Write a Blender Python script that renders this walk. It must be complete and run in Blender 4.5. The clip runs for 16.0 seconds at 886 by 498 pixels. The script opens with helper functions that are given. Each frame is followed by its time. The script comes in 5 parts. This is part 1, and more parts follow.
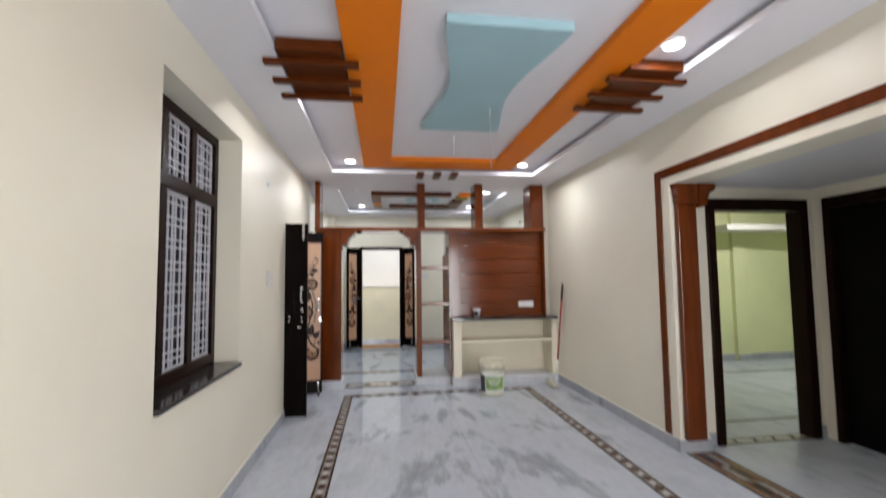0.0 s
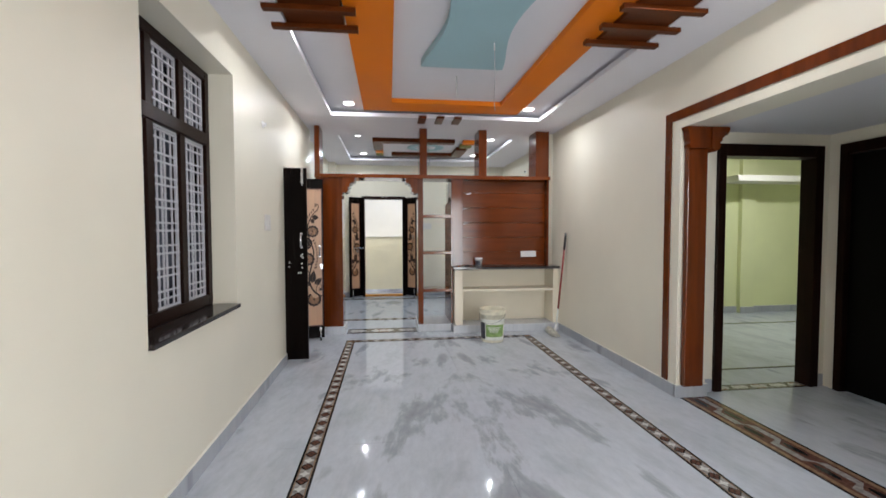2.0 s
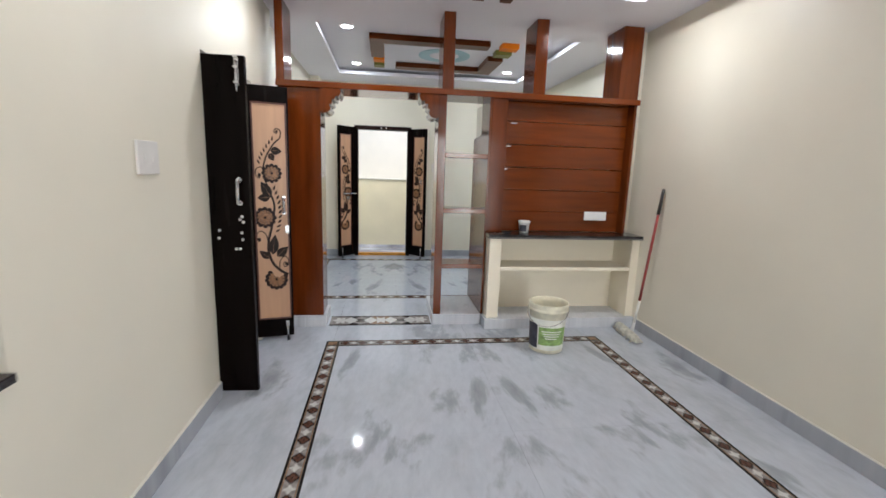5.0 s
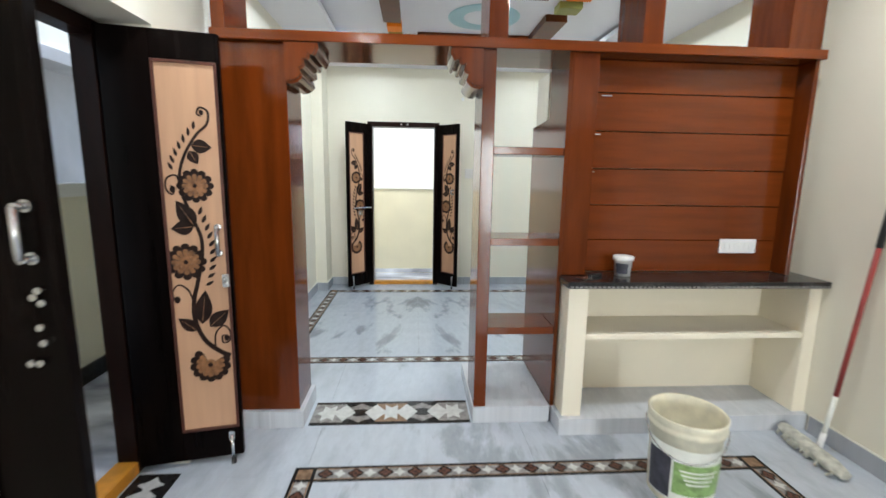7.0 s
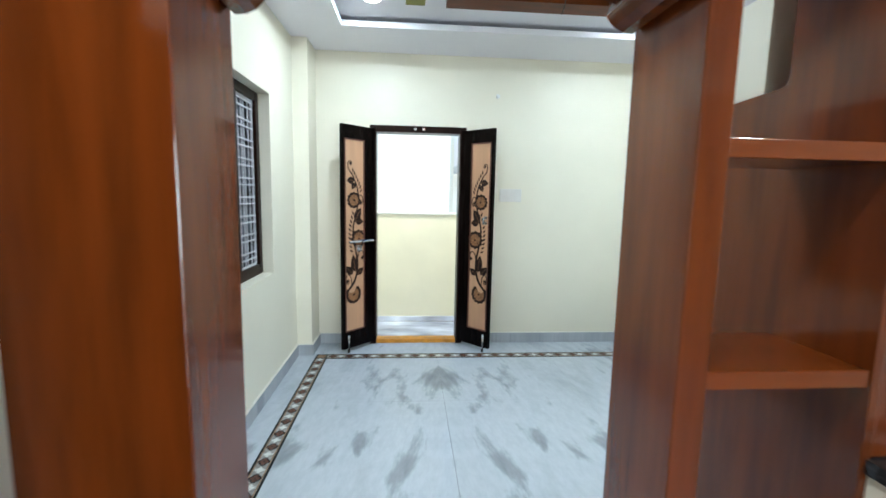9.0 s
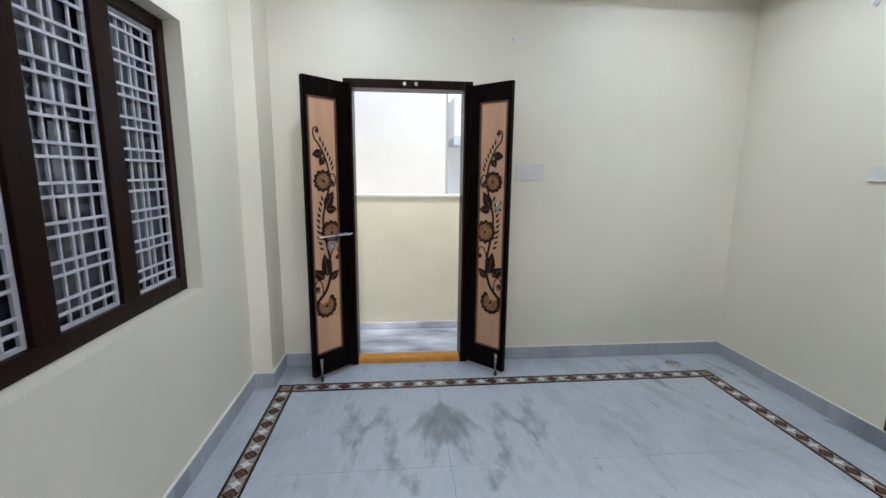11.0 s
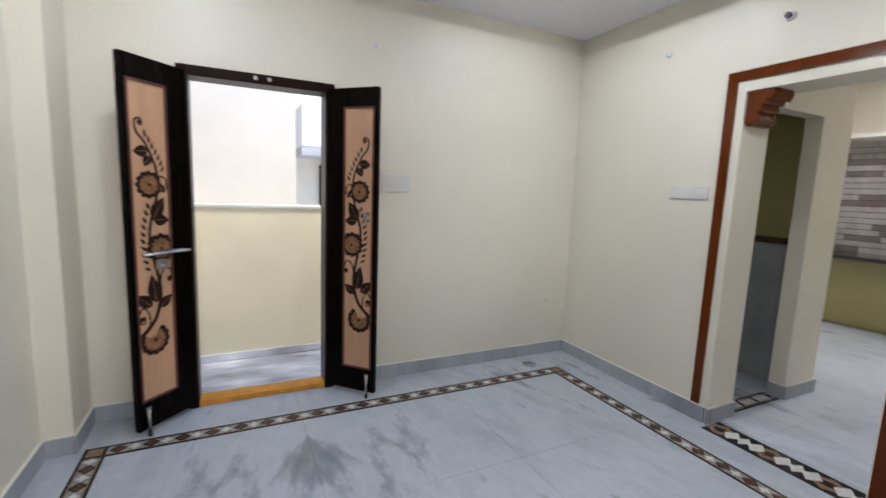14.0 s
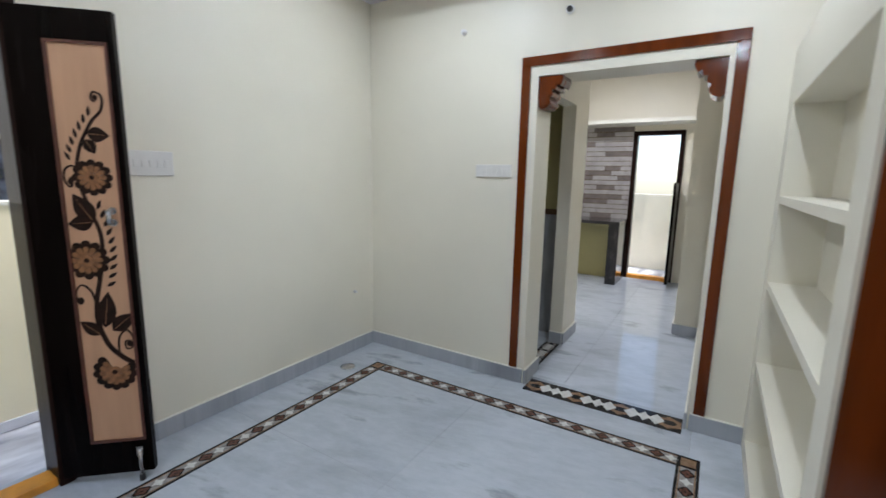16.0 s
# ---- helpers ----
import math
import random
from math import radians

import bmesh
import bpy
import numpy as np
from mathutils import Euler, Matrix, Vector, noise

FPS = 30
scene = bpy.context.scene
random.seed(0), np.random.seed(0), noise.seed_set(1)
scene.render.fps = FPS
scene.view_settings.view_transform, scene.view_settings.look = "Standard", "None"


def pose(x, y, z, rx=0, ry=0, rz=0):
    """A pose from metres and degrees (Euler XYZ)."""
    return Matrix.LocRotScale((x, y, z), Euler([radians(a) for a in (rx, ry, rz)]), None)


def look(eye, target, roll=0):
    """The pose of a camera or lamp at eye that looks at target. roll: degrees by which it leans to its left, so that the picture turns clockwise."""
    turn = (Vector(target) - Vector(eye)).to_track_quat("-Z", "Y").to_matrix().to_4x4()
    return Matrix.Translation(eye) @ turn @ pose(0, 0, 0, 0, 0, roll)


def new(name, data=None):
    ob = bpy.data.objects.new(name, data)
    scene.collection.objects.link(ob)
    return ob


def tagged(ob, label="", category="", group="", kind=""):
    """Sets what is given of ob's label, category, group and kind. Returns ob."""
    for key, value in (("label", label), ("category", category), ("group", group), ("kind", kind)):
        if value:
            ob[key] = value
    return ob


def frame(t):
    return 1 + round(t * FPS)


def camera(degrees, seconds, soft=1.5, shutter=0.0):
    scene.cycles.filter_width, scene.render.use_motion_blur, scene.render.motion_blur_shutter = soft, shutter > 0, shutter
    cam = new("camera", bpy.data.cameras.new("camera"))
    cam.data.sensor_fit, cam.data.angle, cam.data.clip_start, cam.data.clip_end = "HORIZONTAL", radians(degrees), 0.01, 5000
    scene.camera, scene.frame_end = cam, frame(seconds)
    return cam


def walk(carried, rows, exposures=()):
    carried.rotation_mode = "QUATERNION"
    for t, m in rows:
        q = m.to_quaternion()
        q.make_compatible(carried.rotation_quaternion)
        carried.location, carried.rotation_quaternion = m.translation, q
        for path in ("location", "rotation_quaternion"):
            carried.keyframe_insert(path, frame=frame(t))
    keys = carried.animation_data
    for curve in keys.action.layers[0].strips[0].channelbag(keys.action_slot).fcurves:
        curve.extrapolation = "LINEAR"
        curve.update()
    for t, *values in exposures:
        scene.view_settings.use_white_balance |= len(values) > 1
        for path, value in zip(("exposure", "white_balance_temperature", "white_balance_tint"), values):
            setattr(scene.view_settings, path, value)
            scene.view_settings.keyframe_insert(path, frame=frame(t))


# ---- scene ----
cam = camera(91.1, 16.0, shutter=0.5)
PATH = [
    (0, (0.055, 0.551, 1.433), (0.327, 2.528, 1.565), -0.7),
    (0.5, (0.064, 0.57, 1.419), (0.276, 2.471, 2.004), -0.8),
    (1, (0.086, 0.576, 1.418), (0.287, 2.355, 2.309), -2.0),
    (1.5, (0.097, 0.57, 1.389), (0.306, 2.545, 1.625), 0.4),
    (2, (0.105, 0.616, 1.363), (0.353, 2.599, 1.283), -0.1),
    (2.5, (0.072, 0.773, 1.357), (0.408, 2.736, 1.175), 1.7),
    (3, (0.009, 1.031, 1.366), (0.373, 2.979, 1.094), -0.1),
    (3.5, (0.046, 1.385, 1.355), (0.305, 3.348, 1.068), 0.0),
    (3.7, (0.048, 1.523, 1.354), (0.265, 3.491, 1.066), 1.1),
    (5.8, (0.04, 3.189, 1.468), (0.332, 5.131, 1.089), 2.3),
    (6, (0.116, 3.312, 1.428), (0.336, 5.267, 1.066), 0.7),
    (6.5, (0.176, 3.739, 1.44), (0.271, 5.71, 1.112), 0.2),
    (7, (0.152, 4.145, 1.424), (0.282, 6.114, 1.098), 0.9),
    (7.5, (0.141, 4.557, 1.433), (0.183, 6.538, 1.159), -1.0),
    (8, (0.098, 4.965, 1.447), (-0.03, 6.942, 1.158), 0.3),
    (8.5, (-0.029, 5.305, 1.452), (0.001, 7.29, 1.207), 1.1),
    (10.8, (-0.108, 6.596, 1.506), (0.161, 8.553, 1.195), 1.3),
    (11, (-0.056, 6.634, 1.474), (0.136, 8.594, 1.123), 0.6),
    (11.5, (-0.136, 6.724, 1.46), (0.245, 8.688, 1.457), -0.1),
    (12, (-0.154, 6.73, 1.494), (0.37, 8.606, 1.948), 0.6),
    (12.5, (-0.154, 6.736, 1.484), (0.406, 8.423, 2.401), -1.8),
    (13, (-0.15, 6.736, 1.492), (0.487, 8.504, 2.178), -0.9),
    (13.5, (-0.174, 6.774, 1.452), (0.559, 8.633, 1.385), 2.2),
    (14, (-0.161, 6.812, 1.432), (0.702, 8.597, 1.167), 2.2),
    (14.5, (-0.059, 6.974, 1.419), (1.073, 8.595, 1.119), 0.2),
    (15, (-0.009, 7.12, 1.424), (1.404, 8.485, 1.048), 1.1),
    (15.5, (-0.113, 7.296, 1.439), (1.58, 8.3, 1.086), -1.5),
    (16, (-0.198, 7.409, 1.432), (1.476, 8.455, 1.108), 1.1),
]
walk(cam, [(t, look(eye, target, roll)) for t, eye, target, roll in PATH],
     [(0, 1.31, 6550, 12), (1, 1.22, 6450, 10), (3.5, 1.45, 6500, 11), (6, 1.47, 6500, 10), (6.5, 1.6, 6450, 9), (7, 1.86, 6350, 5), (8.5, 2.16, 5950, -2), (11, 1.46, 6150, 11), (12.5, 1.44, 6450, 15), (13.5, 1.40, 6550, 15), (14.5, 1.47, 6300, 14), (15, 1.31, 6270, 13), (15.5, 1.46, 6220, 12), (16, 1.46, 6150, 11)])

# ---- light ----
world = bpy.data.worlds.new("sky_world")
scene.world = world
world.use_nodes = True
wnt = world.node_tree
sky = wnt.nodes.new("ShaderNodeTexSky")
sky.sky_type = 'NISHITA'
sky.sun_disc = False
sky.sun_elevation, sky.sun_rotation = radians(75), radians(157)
wnt.links.new(sky.outputs[0], wnt.nodes["Background"].inputs[0])
wnt.nodes["Background"].inputs[1].default_value = 0.14

sun = new("sun", bpy.data.lights.new("sun", 'SUN'))
sun.data.energy, sun.data.angle, sun.data.color = 2.6, radians(14), (1.0, 0.95, 0.88)
sun.matrix_basis = look((0, 0, 30), (-1.5, 3.5, 16))


def disc_lamp(x, y, z, watts, color, size=0.065):
    """The light of one recessed LED downlight."""
    d = bpy.data.lights.new("downlight_lamp", 'AREA')
    d.shape, d.size, d.energy, d.color = 'DISK', size, watts, color
    o = new("downlight_lamp", d)
    o.matrix_basis = pose(x, y, z, 0, 0, 0)
    return o


def fill_lamp(eye, target, w, h, watts, color=(0.95, 0.98, 1.0)):
    """A rectangular area lamp added as unseen fill."""
    d = bpy.data.lights.new("hall_fill_lamp", 'AREA')
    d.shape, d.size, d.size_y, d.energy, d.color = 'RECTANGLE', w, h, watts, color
    o = new("hall_fill_lamp", d)
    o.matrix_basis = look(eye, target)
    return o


TZ = 2.83        # tray ceilings
CZ = 2.75        # false ceiling
LIVING_LAMPS = [(-0.33, 5.72), (1.78, 5.72), (1.80, 2.88), (-0.38, 3.86)]
DINING_LAMPS = [(-0.35, 8.92), (1.74, 8.92), (1.73, 7.46), (-0.35, 7.36)]
for lx, ly in LIVING_LAMPS:
    disc_lamp(lx, ly, TZ - 0.024, 2.8 if ly < 5 else 4.9, (0.95, 0.97, 1.0))
for lx, ly in DINING_LAMPS:
    disc_lamp(lx, ly, TZ - 0.024, 4.25, (0.85, 0.93, 1.0))
ROOM_LAMPS = [(5.6, 5.7, 2.78), (5.1, 8.5, 2.92)]
for lx, ly, lz in ROOM_LAMPS:
    disc_lamp(lx, ly, lz - 0.024, 13.0, (0.97, 0.97, 1.0))
# Fill added behind the camera, inside the closed south wall; no source stands there.
fill_lamp((1.9, -1.5, 1.2), (-0.9, 2.2, 0.7), 1.2, 2.2, 66)

# ---- materials ----


def mat(name, base, rough=0.5, metal=0.0, coat=0.0, vary=0.06, scale=6.0, bump=0.02, fine=90.0, spec=0.5, stretch=(1, 1, 1), var2=None):
    """Painted or plain surface with variation at two scales and fine relief."""
    m = bpy.data.materials.new(name)
    m.use_nodes = True
    nt = m.node_tree
    b = nt.nodes["Principled BSDF"]
    b.inputs["Roughness"].default_value = rough
    b.inputs["Metallic"].default_value = metal
    b.inputs["Coat Weight"].default_value = coat
    b.inputs["Coat Roughness"].default_value = 0.06
    b.inputs["Specular IOR Level"].default_value = spec
    tc = nt.nodes.new("ShaderNodeNewGeometry")
    mp = nt.nodes.new("ShaderNodeMapping")
    mp.inputs["Scale"].default_value = stretch
    nt.links.new(tc.outputs["Position"], mp.inputs[0])
    n1 = nt.nodes.new("ShaderNodeTexNoise")
    n1.inputs["Scale"].default_value, n1.inputs["Detail"].default_value = scale, 5
    n2 = nt.nodes.new("ShaderNodeTexNoise")
    n2.inputs["Scale"].default_value, n2.inputs["Detail"].default_value = fine, 3
    for n in (n1, n2):
        nt.links.new(mp.outputs[0], n.inputs["Vector"])
    rp = nt.nodes.new("ShaderNodeValToRGB")
    lo = var2 if var2 else [c * (1 - vary * 2) for c in base]
    rp.color_ramp.elements[0].position, rp.color_ramp.elements[1].position = 0.3, 0.7
    rp.color_ramp.elements[0].color, rp.color_ramp.elements[1].color = (*lo, 1), (*[min(1, c * (1 + vary)) for c in base], 1)
    nt.links.new(n1.outputs[0], rp.inputs[0])
    nt.links.new(rp.outputs[0], b.inputs["Base Color"])
    mr = nt.nodes.new("ShaderNodeMapRange")
    mr.inputs[3].default_value, mr.inputs[4].default_value = max(0.02, rough * 0.8), min(1, rough * 1.25)
    nt.links.new(n1.outputs[0], mr.inputs[0])
    nt.links.new(mr.outputs[0], b.inputs["Roughness"])
    if bump:
        bp = nt.nodes.new("ShaderNodeBump")
        bp.inputs["Strength"].default_value, bp.inputs["Distance"].default_value = bump, 0.01
        nt.links.new(n2.outputs[0], bp.inputs["Height"])
        nt.links.new(bp.outputs[0], b.inputs["Normal"])
    return m


def marble(name, light, mid, dark, mirror=0.79, amount=0.6, rough=0.06):
    """Polished white-grey marble with smoky, book-matched figure."""
    m = bpy.data.materials.new(name)
    m.use_nodes = True
    nt = m.node_tree
    b = nt.nodes["Principled BSDF"]
    b.inputs["Roughness"].default_value = rough
    b.inputs["Specular IOR Level"].default_value = 0.13
    geo = nt.nodes.new("ShaderNodeNewGeometry")
    sep = nt.nodes.new("ShaderNodeSeparateXYZ")
    nt.links.new(geo.outputs["Position"], sep.inputs[0])
    sub = nt.nodes.new("ShaderNodeMath"); sub.operation = 'SUBTRACT'; sub.inputs[1].default_value = mirror
    ab = nt.nodes.new("ShaderNodeMath"); ab.operation = 'ABSOLUTE'
    nt.links.new(sep.outputs[0], sub.inputs[0]); nt.links.new(sub.outputs[0], ab.inputs[0])
    oi = nt.nodes.new("ShaderNodeObjectInfo")
    mul = nt.nodes.new("ShaderNodeMath"); mul.operation = 'MULTIPLY'; mul.inputs[1].default_value = 0.0
    nt.links.new(oi.outputs["Random"], mul.inputs[0])
    com = nt.nodes.new("ShaderNodeCombineXYZ")
    nt.links.new(sep.outputs[1], com.inputs[1]); nt.links.new(mul.outputs[0], com.inputs[2])
    lean = nt.nodes.new("ShaderNodeMath"); lean.operation = 'MULTIPLY_ADD'; lean.inputs[1].default_value = 0.13
    nt.links.new(sep.outputs[1], lean.inputs[0]); nt.links.new(ab.outputs[0], lean.inputs[2])
    nt.links.new(lean.outputs[0], com.inputs[0])
    mp = nt.nodes.new("ShaderNodeMapping")
    mp.inputs["Scale"].default_value = (2.7, 1.0, 1)
    nt.links.new(com.outputs[0], mp.inputs[0])
    n1 = nt.nodes.new("ShaderNodeTexNoise")
    n1.inputs["Scale"].default_value, n1.inputs["Detail"].default_value, n1.inputs["Roughness"].default_value = 1.2, 8, 0.58
    n1.inputs["Distortion"].default_value = 0.25
    n2 = nt.nodes.new("ShaderNodeTexNoise")
    n2.inputs["Scale"].default_value, n2.inputs["Detail"].default_value, n2.inputs["Roughness"].default_value = 8, 8, 0.7
    nt.links.new(mp.outputs[0], n1.inputs["Vector"]); nt.links.new(mp.outputs[0], n2.inputs["Vector"])
    calm = nt.nodes.new("ShaderNodeMapRange")
    calm.inputs[1].default_value, calm.inputs[2].default_value, calm.inputs[3].default_value, calm.inputs[4].default_value = 0.45, 1.0, 0.0, -0.06
    nt.links.new(ab.outputs[0], calm.inputs[0])
    fig = nt.nodes.new("ShaderNodeMath"); fig.operation = 'ADD'
    nt.links.new(n1.outputs[0], fig.inputs[0]); nt.links.new(calm.outputs[0], fig.inputs[1])
    r1 = nt.nodes.new("ShaderNodeValToRGB")
    e = r1.color_ramp.elements
    e[0].position, e[0].color = 0.28, (*mid, 1)
    e[1].position, e[1].color = 0.44, (*light, 1)
    for at, col in ((0.53, light), (0.59, [0.6 * p + 0.4 * q for p, q in zip(mid, dark)]), (0.72, dark)):
        r1.color_ramp.elements.new(at).color = (*col, 1)
    nt.links.new(fig.outputs[0], r1.inputs[0])
    r2 = nt.nodes.new("ShaderNodeValToRGB")
    r2.color_ramp.elements[0].position, r2.color_ramp.elements[0].color = 0.35, (0.72, 0.74, 0.77, 1)
    r2.color_ramp.elements[1].position, r2.color_ramp.elements[1].color = 0.62, (1, 1, 1, 1)
    nt.links.new(n2.outputs[0], r2.inputs[0])
    mx = nt.nodes.new("ShaderNodeMix"); mx.data_type, mx.blend_type = 'RGBA', 'MULTIPLY'
    mx.inputs[0].default_value = amount
    nt.links.new(r1.outputs[0], mx.inputs[6]); nt.links.new(r2.outputs[0], mx.inputs[7])
    nt.links.new(mx.outputs[2], b.inputs["Base Color"])
    return m


def speckled(name, base, fleck, rough=0.1, scale=160):
    """Polished granite: dark ground with light flecks."""
    m = bpy.data.materials.new(name)
    m.use_nodes = True
    nt = m.node_tree
    b = nt.nodes["Principled BSDF"]
    b.inputs["Roughness"].default_value = rough
    geo = nt.nodes.new("ShaderNodeNewGeometry")
    v = nt.nodes.new("ShaderNodeTexVoronoi"); v.inputs["Scale"].default_value = scale
    n = nt.nodes.new("ShaderNodeTexNoise"); n.inputs["Scale"].default_value, n.inputs["Detail"].default_value = 7, 6
    nt.links.new(geo.outputs["Position"], v.inputs["Vector"]); nt.links.new(geo.outputs["Position"], n.inputs["Vector"])
    ad = nt.nodes.new("ShaderNodeMath"); ad.operation = 'MULTIPLY'
    nt.links.new(v.outputs["Color"], ad.inputs[0]); nt.links.new(n.outputs[0], ad.inputs[1])
    r = nt.nodes.new("ShaderNodeValToRGB")
    r.color_ramp.elements[0].position, r.color_ramp.elements[0].color = 0.36, (*base, 1)
    r.color_ramp.elements[1].position, r.color_ramp.elements[1].color = 0.55, (*fleck, 1)
    nt.links.new(ad.outputs[0], r.inputs[0]); nt.links.new(r.outputs[0], b.inputs["Base Color"])
    return m


def emit(name, color, strength):
    m = bpy.data.materials.new(name)
    m.use_nodes = True
    b = m.node_tree.nodes["Principled BSDF"]
    b.inputs["Base Color"].default_value = (0.9, 0.9, 0.9, 1)
    b.inputs["Emission Color"].default_value = (*color, 1)
    b.inputs["Emission Strength"].default_value = strength
    return m


CREAM = mat("cream_wall_paint", (0.80, 0.757, 0.64), 0.42, vary=0.025, scale=1.3, bump=0.05, fine=140)
CREAM2 = mat("cream_masonry_paint", (0.90, 0.83, 0.68), 0.45, vary=0.03, scale=2.0, bump=0.05, fine=120)
WHITE = mat("white_ceiling_paint", (0.80, 0.788, 0.845), 0.6, vary=0.015, scale=1.0, bump=0.02)
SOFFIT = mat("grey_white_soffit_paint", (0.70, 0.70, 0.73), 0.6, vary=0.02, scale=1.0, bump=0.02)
GREEN = mat("pale_green_wall_paint", (0.76, 0.79, 0.46), 0.5, vary=0.03, scale=1.5, bump=0.03)
OLIVE = mat("olive_yellow_wall_paint", (0.55, 0.50, 0.24), 0.5, vary=0.03, scale=1.5, bump=0.03)
ORANGE = mat("orange_ceiling_paint", (0.82, 0.205, 0.004), 0.5, spec=0.2, vary=0.03, scale=2.0, bump=0.015)
OLIVEB = mat("olive_block_paint", (0.20, 0.19, 0.03), 0.45, vary=0.05, scale=8.0)
BLUE = mat("pale_blue_ceiling_paint", (0.37, 0.57, 0.64), 0.45, vary=0.03, scale=2.0, bump=0.015)
WOOD = mat("polished_red_brown_wood", (0.130, 0.026, 0.004), 0.11, spec=0.34, coat=0.06, vary=0.16, scale=5, bump=0.03, fine=60, stretch=(3, 3, 0.35))
WOODX = mat("polished_red_brown_boards", (0.155, 0.032, 0.005), 0.13, spec=0.34, coat=0.08, vary=0.16, scale=5, bump=0.03, fine=60, stretch=(0.35, 3, 3))
CEILWOOD = mat("dark_red_ceiling_wood", (0.105, 0.024, 0.005), 0.3, spec=0.1, vary=0.15, scale=9, bump=0.02, stretch=(0.6, 2, 2))
DARK = mat("black_brown_door_wood", (0.004, 0.0022, 0.0018), 0.25, spec=0.06, vary=0.25, scale=4, bump=0.05, fine=70, stretch=(4, 4, 0.3))
FRAME = mat("dark_brown_frame_paint", (0.014, 0.0048, 0.003), 0.33, spec=0.10, vary=0.2, scale=6, bump=0.05, fine=70, stretch=(3, 3, 0.4))
PEACH = mat("peach_laminate", (0.58, 0.335, 0.20), 0.35, vary=0.06, scale=3, bump=0.02, fine=50, stretch=(6, 6, 0.5))
CARVE = mat("burnt_brown_carving", (0.022, 0.009, 0.006), 0.4, spec=0.2, vary=0.3, scale=30)
COPPER = mat("copper_brown_petal", (0.30, 0.135, 0.055), 0.35, vary=0.25, scale=40, bump=0.1)
PANELEDGE = mat("red_brown_bead", (0.10, 0.03, 0.018), 0.35, vary=0.2, scale=20)
CHROME = mat("brushed_steel", (0.62, 0.62, 0.63), 0.25, metal=1.0, vary=0.06, scale=40)
GRILLE = mat("white_grille_paint", (0.52, 0.52, 0.57), 0.45, vary=0.06, scale=12)
# Pale noise blotches paint reflections into the opaque dark panes.
DGLASS = mat("dark_glass_painted_reflections", (0.10, 0.11, 0.14), 0.06, vary=0.2, var2=(0.006, 0.006, 0.008), scale=4.5, bump=0.25, fine=9, spec=0.5)
GRANITE = speckled("black_granite", (0.018, 0.017, 0.018), (0.11, 0.10, 0.10))
SILLST = speckled("brown_black_granite", (0.022, 0.017, 0.017), (0.10, 0.085, 0.08), 0.13, 120)
MARBLE = marble("white_grey_marble", (0.545, 0.585, 0.645), (0.46, 0.495, 0.545), (0.28, 0.305, 0.335), amount=0.42)
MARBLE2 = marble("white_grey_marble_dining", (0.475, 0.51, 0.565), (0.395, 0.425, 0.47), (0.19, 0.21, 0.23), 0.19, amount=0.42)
SKIRT = marble("grey_marble_skirting", (0.44, 0.46, 0.50), (0.37, 0.39, 0.43), (0.25, 0.26, 0.29), 5.0, 0.4, 0.12)
PLINTHM = marble("pale_marble_plinth", (0.64, 0.66, 0.70), (0.56, 0.58, 0.62), (0.36, 0.37, 0.40), 5.0, 0.4, 0.1)
GROUT = mat("grey_grout", (0.30, 0.31, 0.33), 0.7, vary=0.1, scale=20)
INBLACK = mat("black_inlay_stone", (0.022, 0.020, 0.020), 0.1, vary=0.2, scale=30, spec=0.2)
INBROWN = mat("red_brown_inlay_stone", (0.13, 0.062, 0.045), 0.1, vary=0.25, scale=60, bump=0, spec=0.2)
INTAN = mat("tan_inlay_stone", (0.27, 0.17, 0.105), 0.1, vary=0.2, scale=30, bump=0, spec=0.2)
INGREY = mat("grey_inlay_stone", (0.31, 0.29, 0.28), 0.1, vary=0.2, scale=30, bump=0, spec=0.2)
INWHITE = mat("white_inlay_stone", (0.62, 0.62, 0.60), 0.1, vary=0.08, scale=30, bump=0, spec=0.2)
PLATE = mat("aged_white_switch_plastic", (0.73, 0.71, 0.68), 0.35, vary=0.03, scale=12, bump=0.01)
PLASTIC = mat("white_plastic", (0.80, 0.80, 0.80), 0.3, vary=0.02, scale=12, bump=0.01)
BLACKP = mat("black_plastic", (0.015, 0.015, 0.016), 0.4, vary=0.1, scale=12)
THRESH = mat("yellow_orange_threshold_paint", (0.72, 0.30, 0.03), 0.45, vary=0.15, scale=9, bump=0.05)
PARAP = mat("yellow_parapet_paint", (0.86, 0.79, 0.58), 0.6, vary=0.04, scale=1.6, bump=0.06)
PARAW = mat("white_parapet_paint", (0.80, 0.78, 0.70), 0.6, vary=0.05, scale=2.0, bump=0.06)
NEIGH = mat("neighbour_plaster", (0.76, 0.72, 0.63), 0.7, vary=0.05, scale=1.0, bump=0.1)
NEIGHG = mat("neighbour_grey_plaster", (0.46, 0.47, 0.50), 0.7, vary=0.1, scale=1.5, bump=0.1)
WETSTONE = mat("stained_grey_stone", (0.88, 0.90, 0.96), 0.22, vary=0.04, scale=3.2, var2=(0.24, 0.24, 0.29), stretch=(0.6, 1.6, 1))
BUCKETM = mat("stained_cream_plastic", (0.80, 0.76, 0.60), 0.4, vary=0.1, scale=14)
BUCKETW = mat("pale_plastic", (0.82, 0.83, 0.77), 0.4, vary=0.08, scale=10)
LABELG = mat("green_label", (0.30, 0.48, 0.16), 0.4, vary=0.25, scale=25)
LABELD = mat("dark_label", (0.05, 0.05, 0.07), 0.4, vary=0.3, scale=25)
MOPST = mat("red_mop_handle", (0.30, 0.035, 0.03), 0.35, vary=0.15, scale=10)
MOPH = mat("dirty_mop_cotton", (0.62, 0.61, 0.53), 0.95, vary=0.16, scale=25, bump=0.6, fine=60)
